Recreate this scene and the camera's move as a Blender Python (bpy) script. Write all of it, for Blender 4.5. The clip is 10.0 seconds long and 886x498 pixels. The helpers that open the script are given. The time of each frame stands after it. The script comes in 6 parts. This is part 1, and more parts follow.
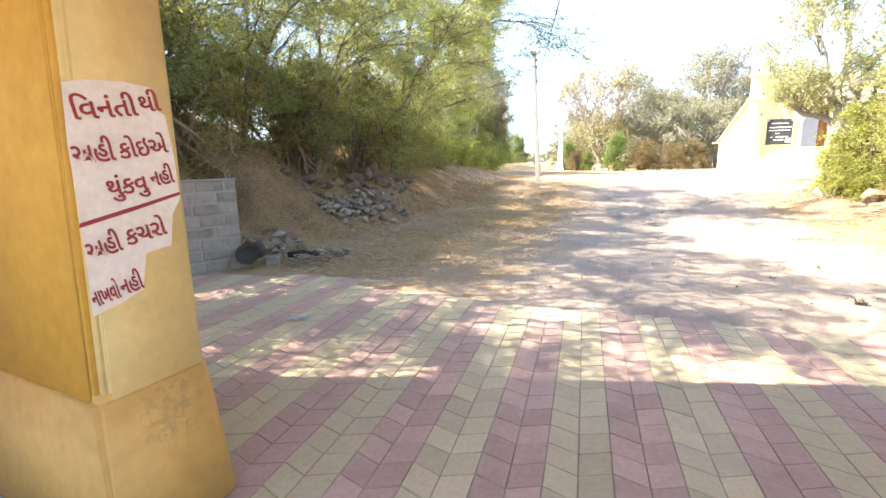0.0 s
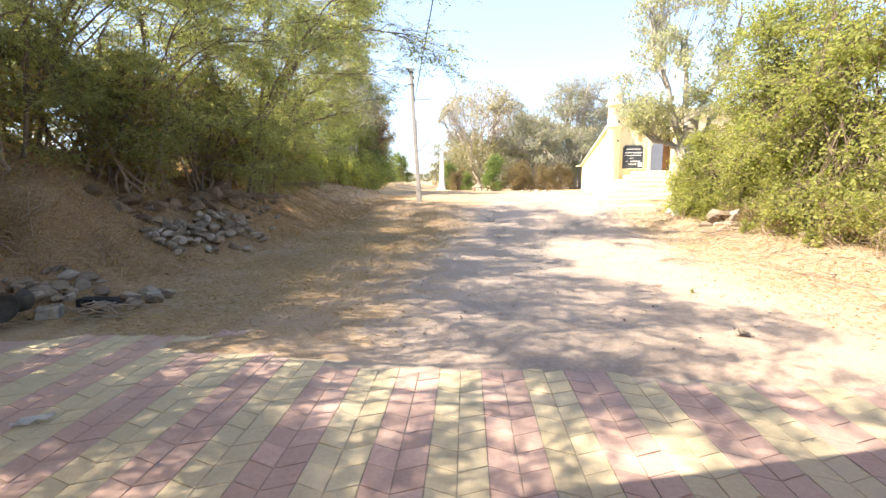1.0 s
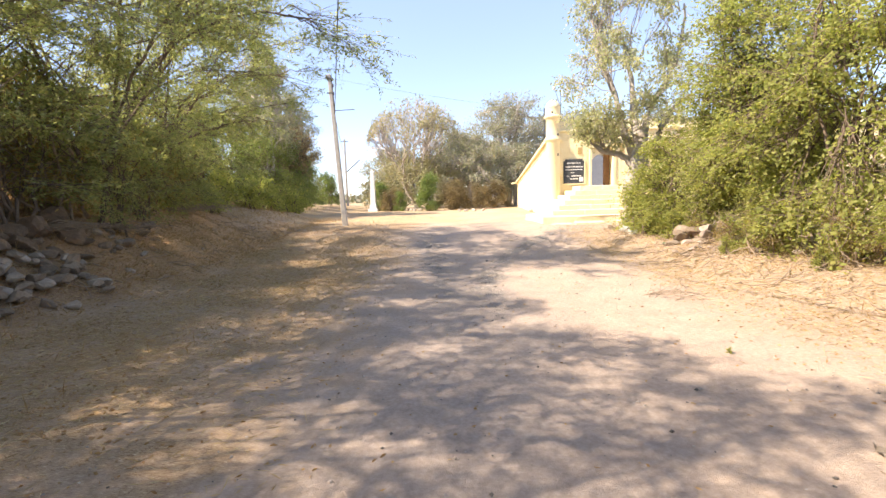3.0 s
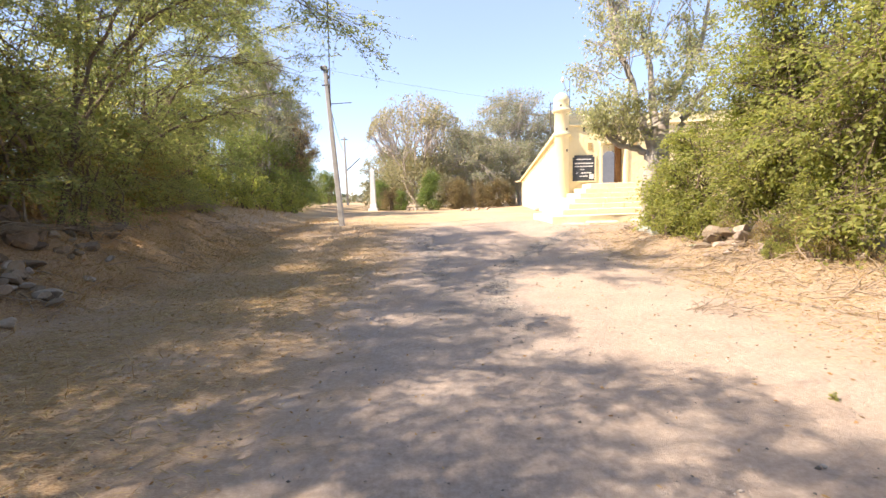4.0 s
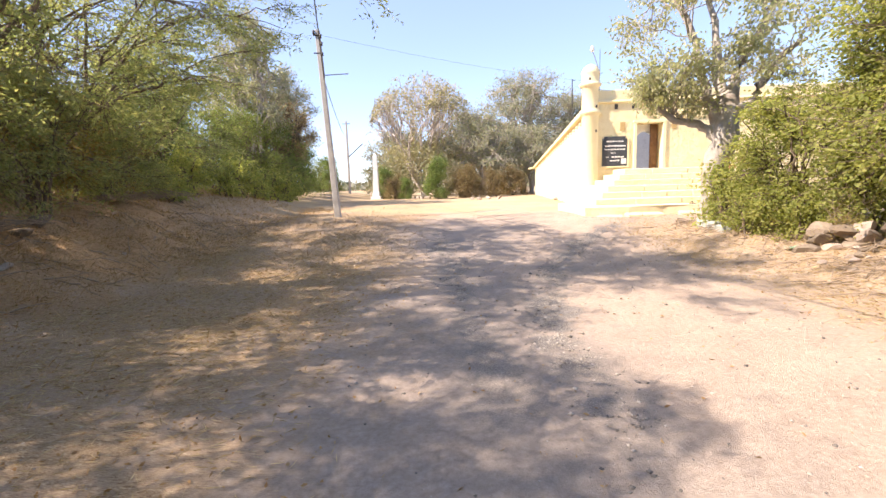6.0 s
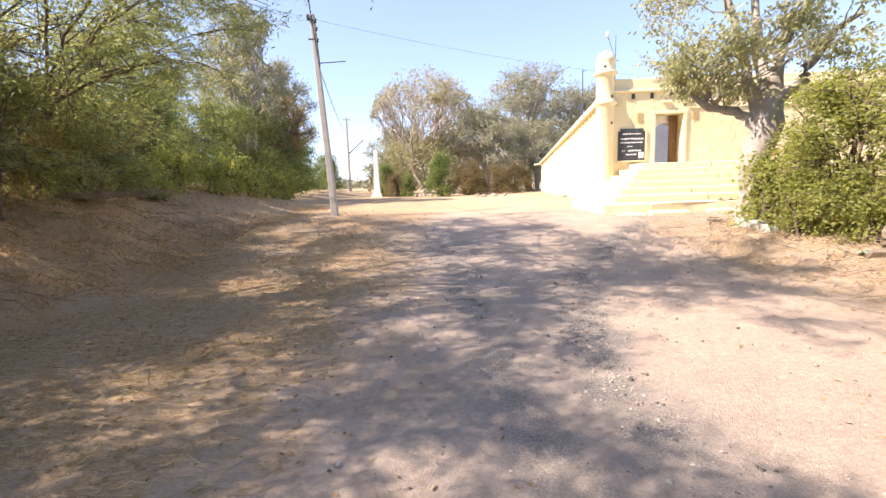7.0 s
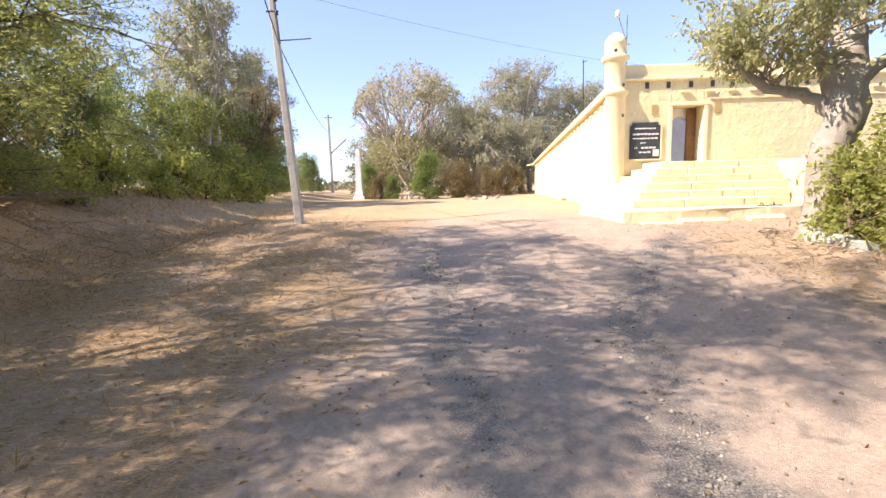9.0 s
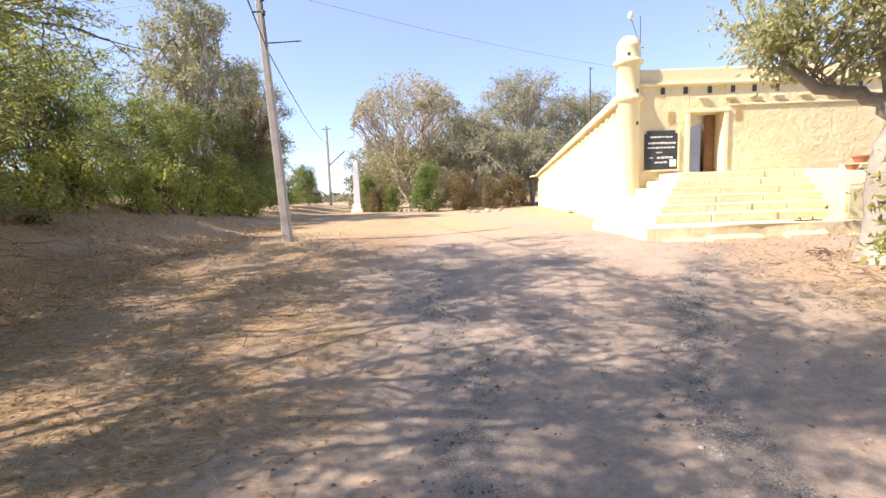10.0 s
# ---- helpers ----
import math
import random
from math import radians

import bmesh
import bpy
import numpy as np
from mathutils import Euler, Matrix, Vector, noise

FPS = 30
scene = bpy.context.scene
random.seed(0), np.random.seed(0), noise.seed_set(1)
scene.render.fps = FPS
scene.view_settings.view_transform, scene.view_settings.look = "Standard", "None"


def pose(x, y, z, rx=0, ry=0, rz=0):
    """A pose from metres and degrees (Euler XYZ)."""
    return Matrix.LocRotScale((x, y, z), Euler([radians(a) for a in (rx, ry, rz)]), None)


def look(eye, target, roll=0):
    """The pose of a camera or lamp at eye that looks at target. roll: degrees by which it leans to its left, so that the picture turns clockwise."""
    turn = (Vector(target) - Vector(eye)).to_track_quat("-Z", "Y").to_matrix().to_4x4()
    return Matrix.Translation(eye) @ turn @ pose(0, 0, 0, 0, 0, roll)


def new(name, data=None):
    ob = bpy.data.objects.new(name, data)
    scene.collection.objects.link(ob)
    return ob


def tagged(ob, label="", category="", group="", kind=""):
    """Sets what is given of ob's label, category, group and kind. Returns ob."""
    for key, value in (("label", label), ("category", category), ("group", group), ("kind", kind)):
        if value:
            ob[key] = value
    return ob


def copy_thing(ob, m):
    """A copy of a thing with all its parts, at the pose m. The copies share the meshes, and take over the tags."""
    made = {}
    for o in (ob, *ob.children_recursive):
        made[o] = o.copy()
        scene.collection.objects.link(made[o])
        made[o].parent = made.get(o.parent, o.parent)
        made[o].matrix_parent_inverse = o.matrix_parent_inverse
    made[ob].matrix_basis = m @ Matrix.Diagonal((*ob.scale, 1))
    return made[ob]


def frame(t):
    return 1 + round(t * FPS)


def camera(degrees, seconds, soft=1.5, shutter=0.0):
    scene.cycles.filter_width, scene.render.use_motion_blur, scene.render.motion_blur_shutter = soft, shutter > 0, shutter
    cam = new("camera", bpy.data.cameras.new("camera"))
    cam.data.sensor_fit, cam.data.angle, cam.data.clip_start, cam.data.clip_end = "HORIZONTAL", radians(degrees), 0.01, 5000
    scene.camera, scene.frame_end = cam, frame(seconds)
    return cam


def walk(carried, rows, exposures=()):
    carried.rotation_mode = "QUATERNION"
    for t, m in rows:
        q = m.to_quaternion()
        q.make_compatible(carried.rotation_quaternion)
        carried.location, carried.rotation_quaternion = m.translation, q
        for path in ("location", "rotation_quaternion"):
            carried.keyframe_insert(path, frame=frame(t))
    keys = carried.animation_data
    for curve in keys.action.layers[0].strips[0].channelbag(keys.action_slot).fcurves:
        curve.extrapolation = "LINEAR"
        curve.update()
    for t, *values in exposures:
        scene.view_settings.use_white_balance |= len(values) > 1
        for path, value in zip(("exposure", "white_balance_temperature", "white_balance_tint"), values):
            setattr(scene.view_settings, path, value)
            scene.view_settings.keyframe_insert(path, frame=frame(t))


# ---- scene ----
cam = camera(88.5, 10.0)
PATH = [
    (0, (0.588, -0.367, 1.718), (-0.176, 1.441, 1.334), -1.2),
    (0.5, (0.584, 0.297, 1.72), (0.068, 2.198, 1.374), -0.7),
    (1, (0.539, 0.927, 1.707), (0.244, 2.881, 1.396), -0.4),
    (1.5, (0.516, 1.598, 1.65), (0.412, 3.576, 1.371), -0.3),
    (2, (0.454, 2.196, 1.658), (0.401, 4.178, 1.398), -0.6),
    (2.5, (0.398, 2.878, 1.679), (0.378, 4.863, 1.438), -1.3),
    (2.7, (0.403, 3.154, 1.656), (0.39, 5.141, 1.426), -1.6),
    (3.8, (0.378, 4.417, 1.619), (0.349, 6.404, 1.392), -1.8),
    (4, (0.359, 4.674, 1.601), (0.333, 6.66, 1.37), -1.8),
    (4.5, (0.31, 5.305, 1.583), (0.284, 7.291, 1.346), -1.8),
    (5, (0.25, 5.905, 1.585), (0.226, 7.89, 1.337), -1.6),
    (5.5, (0.215, 6.549, 1.593), (0.181, 8.532, 1.333), -1.7),
    (5.7, (0.163, 6.817, 1.56), (0.124, 8.798, 1.291), -1.7),
    (6.8, (-0.006, 8.09, 1.567), (-0.07, 10.068, 1.274), -1.7),
    (7, (-0.041, 8.351, 1.521), (-0.097, 10.329, 1.23), -1.9),
    (7.5, (-0.088, 8.97, 1.539), (-0.133, 10.948, 1.245), -1.9),
    (8, (-0.066, 9.547, 1.549), (-0.093, 11.525, 1.255), -2.0),
    (8.5, (-0.053, 10.177, 1.55), (-0.069, 12.155, 1.258), -1.9),
    (9, (-0.012, 10.767, 1.511), (-0.017, 12.747, 1.225), -1.8),
    (9.5, (-0.036, 11.37, 1.519), (-0.03, 13.353, 1.257), -1.7),
    (10, (-0.044, 11.887, 1.565), (-0.049, 13.873, 1.328), -2.0),
]
EXPOSURES = [(0.0, 2.79, 6950, 11), (0.5, 2.55, 7150, 12), (1.0, 2.35, 7150, 13), (1.5, 2.16, 7150, 14), (2.0, 2.08, 7350, 15), (2.7, 1.97, 7350, 16), (4.0, 1.86, 7300, 17), (7.5, 1.85, 6950, 21), (10.0, 1.63, 6950, 19)]
walk(cam, [(t, look(eye, target, roll)) for t, eye, target, roll in PATH], EXPOSURES)
SKY_STRENGTH, SUN_STRENGTH = 0.14, 3.3

# ---- world, sun, exposure ----
SUN_AZ, SUN_EL = 17.0, 44.0          # the way the light goes, from +x towards +y; its height
world = bpy.data.worlds.new("sky")
scene.world = world
world.use_nodes = True
wn = world.node_tree.nodes
sky = wn.new("ShaderNodeTexSky")
sky.sky_type = "NISHITA"
sky.sun_disc = False
sky.sun_elevation = radians(SUN_EL)
sky.sun_rotation = math.atan2(-math.cos(radians(SUN_AZ)), -math.sin(radians(SUN_AZ)))
sky.air_density, sky.dust_density, sky.ozone_density = 0.65, 0.25, 1.8
wn["Background"].inputs["Strength"].default_value = SKY_STRENGTH
haze = wn.new("ShaderNodeMix")               # an even dry-season haze over the clear sky
haze.data_type = "RGBA"
haze.inputs[0].default_value, haze.inputs[7].default_value = 0.5, (1.05, 1.47, 2.35, 1)
world.node_tree.links.new(sky.outputs[0], haze.inputs[6])
world.node_tree.links.new(haze.outputs[2], wn["Background"].inputs[0])
sun_data = bpy.data.lights.new("sun", "SUN")
sun_data.energy, sun_data.angle, sun_data.color = SUN_STRENGTH, radians(0.5), (1.0, 0.93, 0.82)
sun = new("sun", sun_data)
_d = Vector((math.cos(radians(SUN_AZ)) * math.cos(radians(SUN_EL)), math.sin(radians(SUN_AZ)) * math.cos(radians(SUN_EL)), -math.sin(radians(SUN_EL))))
sun.matrix_world = Matrix.Translation((-40, -20, 40)) @ _d.to_track_quat("-Z", "Y").to_matrix().to_4x4()


# ---- materials ----
def nodes_of(name):
    m = bpy.data.materials.new(name)
    m.use_nodes = True
    t = m.node_tree
    return m, t, t.nodes, t.links, t.nodes["Principled BSDF"]


def noise_node(t, scale, detail=5.0, rough=0.6, vec=None):
    n = t.nodes.new("ShaderNodeTexNoise")
    n.inputs["Scale"].default_value, n.inputs["Detail"].default_value, n.inputs["Roughness"].default_value = scale, detail, rough
    if vec:
        t.links.new(vec, n.inputs["Vector"])
    return n.outputs["Fac"]


def ramp(t, fac, stops):
    r = t.nodes.new("ShaderNodeValToRGB")
    while len(r.color_ramp.elements) < len(stops):
        r.color_ramp.elements.new(0.5)
    for e, (p, c) in zip(r.color_ramp.elements, stops):
        e.position, e.color = p, (*c, 1)
    t.links.new(fac, r.inputs[0])
    return r.outputs[0]


def mix(t, fac, a, b, mode="MIX"):
    n = t.nodes.new("ShaderNodeMix")
    n.data_type, n.blend_type = "RGBA", mode
    for sock, v in ((n.inputs[0], fac), (n.inputs[6], a), (n.inputs[7], b)):
        if isinstance(v, (int, float)):
            sock.default_value = v
        elif isinstance(v, tuple):
            sock.default_value = (*v, 1)
        else:
            t.links.new(v, sock)
    return n.outputs[2]


def calc(t, op, a, b=0.0, c=0.0):
    n = t.nodes.new("ShaderNodeMath")
    n.operation = op
    for sock, v in zip(n.inputs, (a, b, c)):
        if isinstance(v, (int, float)):
            sock.default_value = v
        else:
            t.links.new(v, sock)
    return n.outputs[0]


def remap(t, v, a, b, c=0.0, d=1.0):
    n = t.nodes.new("ShaderNodeMapRange")
    n.interpolation_type = "SMOOTHSTEP"
    t.links.new(v, n.inputs[0])
    for i, x in enumerate((a, b, c, d)):
        n.inputs[i + 1].default_value = x
    return n.outputs[0]


def bump(t, bsdf, height, strength, dist=0.02):
    b = t.nodes.new("ShaderNodeBump")
    b.inputs["Strength"].default_value, b.inputs["Distance"].default_value = strength, dist
    t.links.new(height, b.inputs["Height"])
    t.links.new(b.outputs[0], bsdf.inputs["Normal"])


def where(t):
    return t.nodes.new("ShaderNodeNewGeometry").outputs["Position"]


def plain(name, dark, light, scale=6.0, rough=0.9, relief=0.3, dist=0.01, stain=None, stain_scale=0.8, metal=0.0, vary=0.0):
    """A surface with fine grain and larger stains."""
    m, t, n, l, bsdf = nodes_of(name)
    p = where(t)
    fine = noise_node(t, scale * 6, 6, 0.65, p)
    col = ramp(t, noise_node(t, scale, 8, 0.65, p), [(0.3, dark), (0.7, light)])
    col = mix(t, 0.25, col, ramp(t, fine, [(0.3, tuple(c * 0.55 for c in dark)), (0.7, tuple(min(1, c * 1.15) for c in light))]))
    if stain:
        col = mix(t, remap(t, noise_node(t, stain_scale, 5, 0.7, p), 0.52, 0.72, 0.0, 0.75), col, stain)
    if vary:
        rnd = n.new("ShaderNodeObjectInfo").outputs["Random"]
        hsv = n.new("ShaderNodeHueSaturation")
        l.new(col, hsv.inputs["Color"])
        l.new(calc(t, "MULTIPLY_ADD", rnd, vary * 2, 1 - vary), hsv.inputs["Value"])
        col = hsv.outputs[0]
    l.new(col, bsdf.inputs["Base Color"])
    bsdf.inputs["Roughness"].default_value, bsdf.inputs["Metallic"].default_value = rough, metal
    bsdf.inputs["Specular IOR Level"].default_value = 0.25
    bump(t, bsdf, fine, relief, dist)
    return m


def leafy(name, colours, through_share=0.4, rough=0.6):
    """Thin leaves: each island takes its own tone, and light comes through."""
    m, t, n, l, bsdf = nodes_of(name)
    rnd = n.new("ShaderNodeNewGeometry").outputs["Random Per Island"]
    k = len(colours)
    col = ramp(t, rnd, [((i + 0.5) / k, c) for i, c in enumerate(colours)])
    l.new(col, bsdf.inputs["Base Color"])
    bsdf.inputs["Roughness"].default_value = rough
    bsdf.inputs["Specular IOR Level"].default_value = 0.25
    tr = n.new("ShaderNodeBsdfTranslucent")
    l.new(mix(t, 1.0, col, (1.0, 1.0, 0.65), "MULTIPLY"), tr.inputs[0])
    ms = n.new("ShaderNodeMixShader")
    ms.inputs[0].default_value = through_share
    l.new(bsdf.outputs[0], ms.inputs[1])
    l.new(tr.outputs[0], ms.inputs[2])
    l.new(ms.outputs[0], n["Material Output"].inputs[0])
    return m


def ground_material():
    m, t, n, l, bsdf = nodes_of("dry_earth")
    p = where(t)
    sep = n.new("ShaderNodeSeparateXYZ")
    l.new(p, sep.inputs[0])
    x, y = sep.outputs[0], sep.outputs[1]
    big = noise_node(t, 0.35, 4, 0.6, p)
    mid = noise_node(t, 1.7, 6, 0.65, p)
    fine = noise_node(t, 22, 8, 0.75, p)
    grit = noise_node(t, 75, 4, 0.7, p)
    earth = ramp(t, mid, [(0.25, (0.34, 0.25, 0.185)), (0.55, (0.445, 0.335, 0.25)), (0.8, (0.505, 0.395, 0.305))])
    tar = ramp(t, mid, [(0.25, (0.265, 0.21, 0.17)), (0.75, (0.39, 0.315, 0.26))])
    lane = calc(t, "MULTIPLY_ADD", calc(t, "SUBTRACT", noise_node(t, 0.7, 6, 0.7, p), 0.5), 3.0, x)
    lane = remap(t, calc(t, "ABSOLUTE", calc(t, "SUBTRACT", lane, 0.2)), 2.1, 0.7, 0.0, 0.85)
    earth = mix(t, calc(t, "MULTIPLY", lane, remap(t, y, 24.0, 17.0)), earth, tar)
    earth = mix(t, 0.4, earth, ramp(t, fine, [(0.32, (0.20, 0.155, 0.125)), (0.68, (0.58, 0.49, 0.41))]))
    fibre_map = n.new("ShaderNodeMapping")
    fibre_map.inputs["Scale"].default_value = (14, 60, 20)
    fibre_map.inputs["Rotation"].default_value = (0, 0, 0.2)
    l.new(p, fibre_map.inputs[0])
    warp = n.new("ShaderNodeTexNoise")
    warp.inputs["Scale"].default_value, warp.inputs["Detail"].default_value, warp.inputs["Distortion"].default_value = 1.0, 6.0, 2.5
    l.new(fibre_map.outputs[0], warp.inputs["Vector"])
    fibre = warp.outputs["Fac"]
    straw = ramp(t, fibre, [(0.3, (0.18, 0.11, 0.06)), (0.46, (0.335, 0.228, 0.136)), (0.6, (0.45, 0.33, 0.20)), (0.72, (0.60, 0.48, 0.335))])
    gravel = ramp(t, grit, [(0.34, (0.085, 0.078, 0.07)), (0.5, (0.22, 0.195, 0.17)), (0.68, (0.46, 0.41, 0.36))])
    wob = calc(t, "MULTIPLY_ADD", calc(t, "SUBTRACT", big, 0.5), 4.0, x)
    wob = calc(t, "MULTIPLY_ADD", calc(t, "SUBTRACT", mid, 0.5), 2.5, wob)
    left = remap(t, wob, -0.1, -2.2)
    right = remap(t, wob, 3.6, 5.2)
    far = remap(t, y, 21.0, 27.0)
    side = calc(t, "MINIMUM", calc(t, "ADD", left, calc(t, "MULTIPLY", right, 0.4)), 1.0)
    patch = remap(t, noise_node(t, 0.9, 6, 0.7, p), 0.36, 0.56, 0.4, 1.0)
    col = mix(t, calc(t, "MULTIPLY", side, patch), earth, straw)
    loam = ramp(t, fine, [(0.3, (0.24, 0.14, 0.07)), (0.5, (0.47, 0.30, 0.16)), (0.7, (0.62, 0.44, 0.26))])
    dark_loam = ramp(t, fine, [(0.3, (0.13, 0.075, 0.042)), (0.5, (0.26, 0.165, 0.095)), (0.7, (0.40, 0.275, 0.165))])
    # the loam turns darker brown towards the near end of the bank
    loam = mix(t, remap(t, calc(t, "MULTIPLY_ADD", calc(t, "SUBTRACT", big, 0.5), 5.0, y), 14.5, 10.5), loam, dark_loam)
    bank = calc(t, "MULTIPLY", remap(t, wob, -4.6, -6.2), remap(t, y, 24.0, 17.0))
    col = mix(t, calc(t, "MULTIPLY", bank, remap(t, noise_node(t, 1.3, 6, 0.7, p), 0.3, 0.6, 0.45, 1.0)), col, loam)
    # two worn strips of small stones along the wheel tracks
    worn = calc(t, "MULTIPLY_ADD", calc(t, "SUBTRACT", mid, 0.5), 1.2, x)
    on = calc(t, "MAXIMUM", calc(t, "SUBTRACT", y, 11.0), 0.0)
    mid1 = calc(t, "MULTIPLY_ADD", calc(t, "MULTIPLY", on, on), 0.045, 1.12)
    mid2 = calc(t, "MULTIPLY_ADD", calc(t, "SUBTRACT", y, 15.0), -0.085, 0.08)
    s1 = remap(t, calc(t, "ABSOLUTE", calc(t, "SUBTRACT", worn, mid1)), 0.5, 0.12)
    s2 = remap(t, calc(t, "ABSOLUTE", calc(t, "SUBTRACT", worn, mid2)), 0.42, 0.08)
    strips = calc(t, "MULTIPLY", calc(t, "MAXIMUM", s1, calc(t, "MULTIPLY", s2, 0.8)), remap(t, noise_node(t, 0.9, 5, 0.7, p), 0.36, 0.54))
    strips = calc(t, "MULTIPLY", strips, remap(t, y, 8.0, 12.0))
    col = mix(t, calc(t, "MULTIPLY", strips, remap(t, y, 22.0, 19.0)), col, gravel)
    col = mix(t, calc(t, "MULTIPLY", far, remap(t, big, 0.35, 0.6)), col, (0.46, 0.34, 0.20))
    l.new(col, bsdf.inputs["Base Color"])
    bsdf.inputs["Roughness"].default_value = 0.95
    bsdf.inputs["Specular IOR Level"].default_value = 0.15
    bump(t, bsdf, calc(t, "ADD", calc(t, "MULTIPLY_ADD", grit, 0.5, fine), calc(t, "MULTIPLY", fibre, side)), 0.6, 0.03)
    return m


def brushed_wall(name, dark, light, stain, lump=0.5):
    """Limewashed plaster over rough stone: lumps, thin wash, dirt."""
    m, t, n, l, bsdf = nodes_of(name)
    p = where(t)
    lumps = noise_node(t, 4.5, 7, 0.66, p)
    fine = noise_node(t, 45, 6, 0.7, p)
    col = ramp(t, noise_node(t, 1.1, 7, 0.7, p), [(0.3, dark), (0.7, light)])
    col = mix(t, remap(t, noise_node(t, 5.5, 8, 0.75, p), 0.56, 0.74, 0.0, 0.5), col, stain)
    col = mix(t, remap(t, fine, 0.6, 0.75, 0.0, 0.25), col, tuple(c * 0.6 for c in stain))
    l.new(col, bsdf.inputs["Base Color"])
    bsdf.inputs["Roughness"].default_value = 0.92
    bsdf.inputs["Specular IOR Level"].default_value = 0.15
    bump(t, bsdf, calc(t, "MULTIPLY_ADD", fine, 0.12, lumps), min(1.0, lump), 0.06 * max(1.0, lump))
    return m


EARTH = ground_material()
WASH = brushed_wall("yellow_limewash", (0.76, 0.63, 0.36), (0.84, 0.73, 0.47), (0.66, 0.49, 0.23), 1.3)
WASH_PALE = brushed_wall("pale_limewash", (0.74, 0.63, 0.38), (0.80, 0.70, 0.46), (0.66, 0.52, 0.30), 0.25)
WASH_STEP = brushed_wall("pale_step_wash", (0.70, 0.59, 0.38), (0.80, 0.69, 0.48), (0.50, 0.37, 0.20), 0.9)
# ochre darkened for the flank's deep shade; the roof slab takes it too
GATE_SHADED = plain("shaded_ochre_gate_paint", (0.58, 0.315, 0.05), (0.65, 0.375, 0.07), 2.0, 0.6, 0.12, 0.004, stain=(0.56, 0.31, 0.07), stain_scale=1.6)
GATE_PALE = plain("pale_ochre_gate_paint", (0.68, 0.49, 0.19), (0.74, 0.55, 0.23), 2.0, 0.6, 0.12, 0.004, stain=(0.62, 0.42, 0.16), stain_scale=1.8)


def stained_paint(name, dark, light, centre):
    """Gate paint with a ring-shaped old stain and a few chips round one spot."""
    m = plain(name, dark, light, 2.0, 0.6, 0.12, 0.004, stain=(0.58, 0.37, 0.13), stain_scale=1.6)
    t = m.node_tree
    bsdf = t.nodes["Principled BSDF"]
    col = bsdf.inputs["Base Color"].links[0].from_socket
    p = where(t)
    off = t.nodes.new("ShaderNodeVectorMath")
    off.operation = "DISTANCE"
    t.links.new(p, off.inputs[0])
    off.inputs[1].default_value = centre
    d = calc(t, "MULTIPLY_ADD", calc(t, "SUBTRACT", noise_node(t, 16, 4, 0.6, p), 0.5), 0.16, off.outputs["Value"])
    ring = remap(t, calc(t, "ABSOLUTE", calc(t, "SUBTRACT", d, 0.045)), 0.018, 0.004, 0.0, 0.6)
    wide = calc(t, "MULTIPLY", remap(t, d, 0.2, 0.1, 0.0, 0.75), remap(t, noise_node(t, 22, 4, 0.6, p), 0.5, 0.62))
    col = mix(t, calc(t, "MAXIMUM", ring, wide), col, (0.40, 0.27, 0.10))
    chips = calc(t, "MULTIPLY", remap(t, d, 0.2, 0.12), remap(t, noise_node(t, 60, 2, 0.5, p), 0.74, 0.78))
    t.links.new(mix(t, chips, col, (0.12, 0.09, 0.06)), bsdf.inputs["Base Color"])
    return m


GATE_BASE = stained_paint("ochre_footing_paint", (0.60, 0.34, 0.09), (0.66, 0.40, 0.125), (-1.33, 0.93, 0.6))
PATCH = plain("white_painted_patch", (0.70, 0.62, 0.52), (0.78, 0.71, 0.62), 5.0, 0.7, 0.1, 0.003)
RED_PAINT = plain("red_brush_paint", (0.26, 0.03, 0.035), (0.36, 0.055, 0.05), 20.0, 0.6, 0.1, 0.002)
BLOCK = plain("grey_concrete_block", (0.235, 0.205, 0.165), (0.335, 0.30, 0.25), 7.0, 0.95, 0.6, 0.01, stain=(0.13, 0.12, 0.10), stain_scale=2.5, vary=0.14)
MORTAR = plain("pale_mortar", (0.28, 0.25, 0.21), (0.37, 0.335, 0.285), 9.0, 0.95, 0.6, 0.012, stain=(0.22, 0.20, 0.18), stain_scale=2.0)
PAVE_PINK = plain("pink_paver", (0.46, 0.305, 0.25), (0.54, 0.385, 0.32), 5.0, 0.88, 0.35, 0.004, stain=(0.47, 0.385, 0.31), stain_scale=1.3, vary=0.14)
PAVE_YELLOW = plain("yellow_paver", (0.50, 0.42, 0.275), (0.58, 0.49, 0.33), 5.0, 0.88, 0.35, 0.004, stain=(0.47, 0.385, 0.31), stain_scale=1.3, vary=0.14)
PAVE_BED = plain("paver_joint_sand", (0.30, 0.25, 0.20), (0.42, 0.35, 0.28), 14.0, 0.95, 0.5, 0.01)
ROCK = plain("grey_rock", (0.15, 0.115, 0.085), (0.28, 0.225, 0.17), 4.0, 0.92, 0.7, 0.03, stain=(0.26, 0.18, 0.11), stain_scale=1.6, vary=0.25)
ROCK_PALE = plain("pale_rock", (0.27, 0.225, 0.18), (0.42, 0.36, 0.295), 4.0, 0.92, 0.7, 0.03, stain=(0.34, 0.24, 0.15), stain_scale=1.6, vary=0.15)
ROCK_EARTHY = plain("earth_stained_rock", (0.13, 0.09, 0.06), (0.25, 0.18, 0.125), 4.0, 0.95, 0.9, 0.04, stain=(0.30, 0.19, 0.10), stain_scale=2.2, vary=0.2)
ROCK_DUST = plain("dusty_rock", (0.30, 0.235, 0.19), (0.46, 0.38, 0.32), 4.0, 0.95, 0.7, 0.03, stain=(0.36, 0.25, 0.16), stain_scale=1.6, vary=0.15)
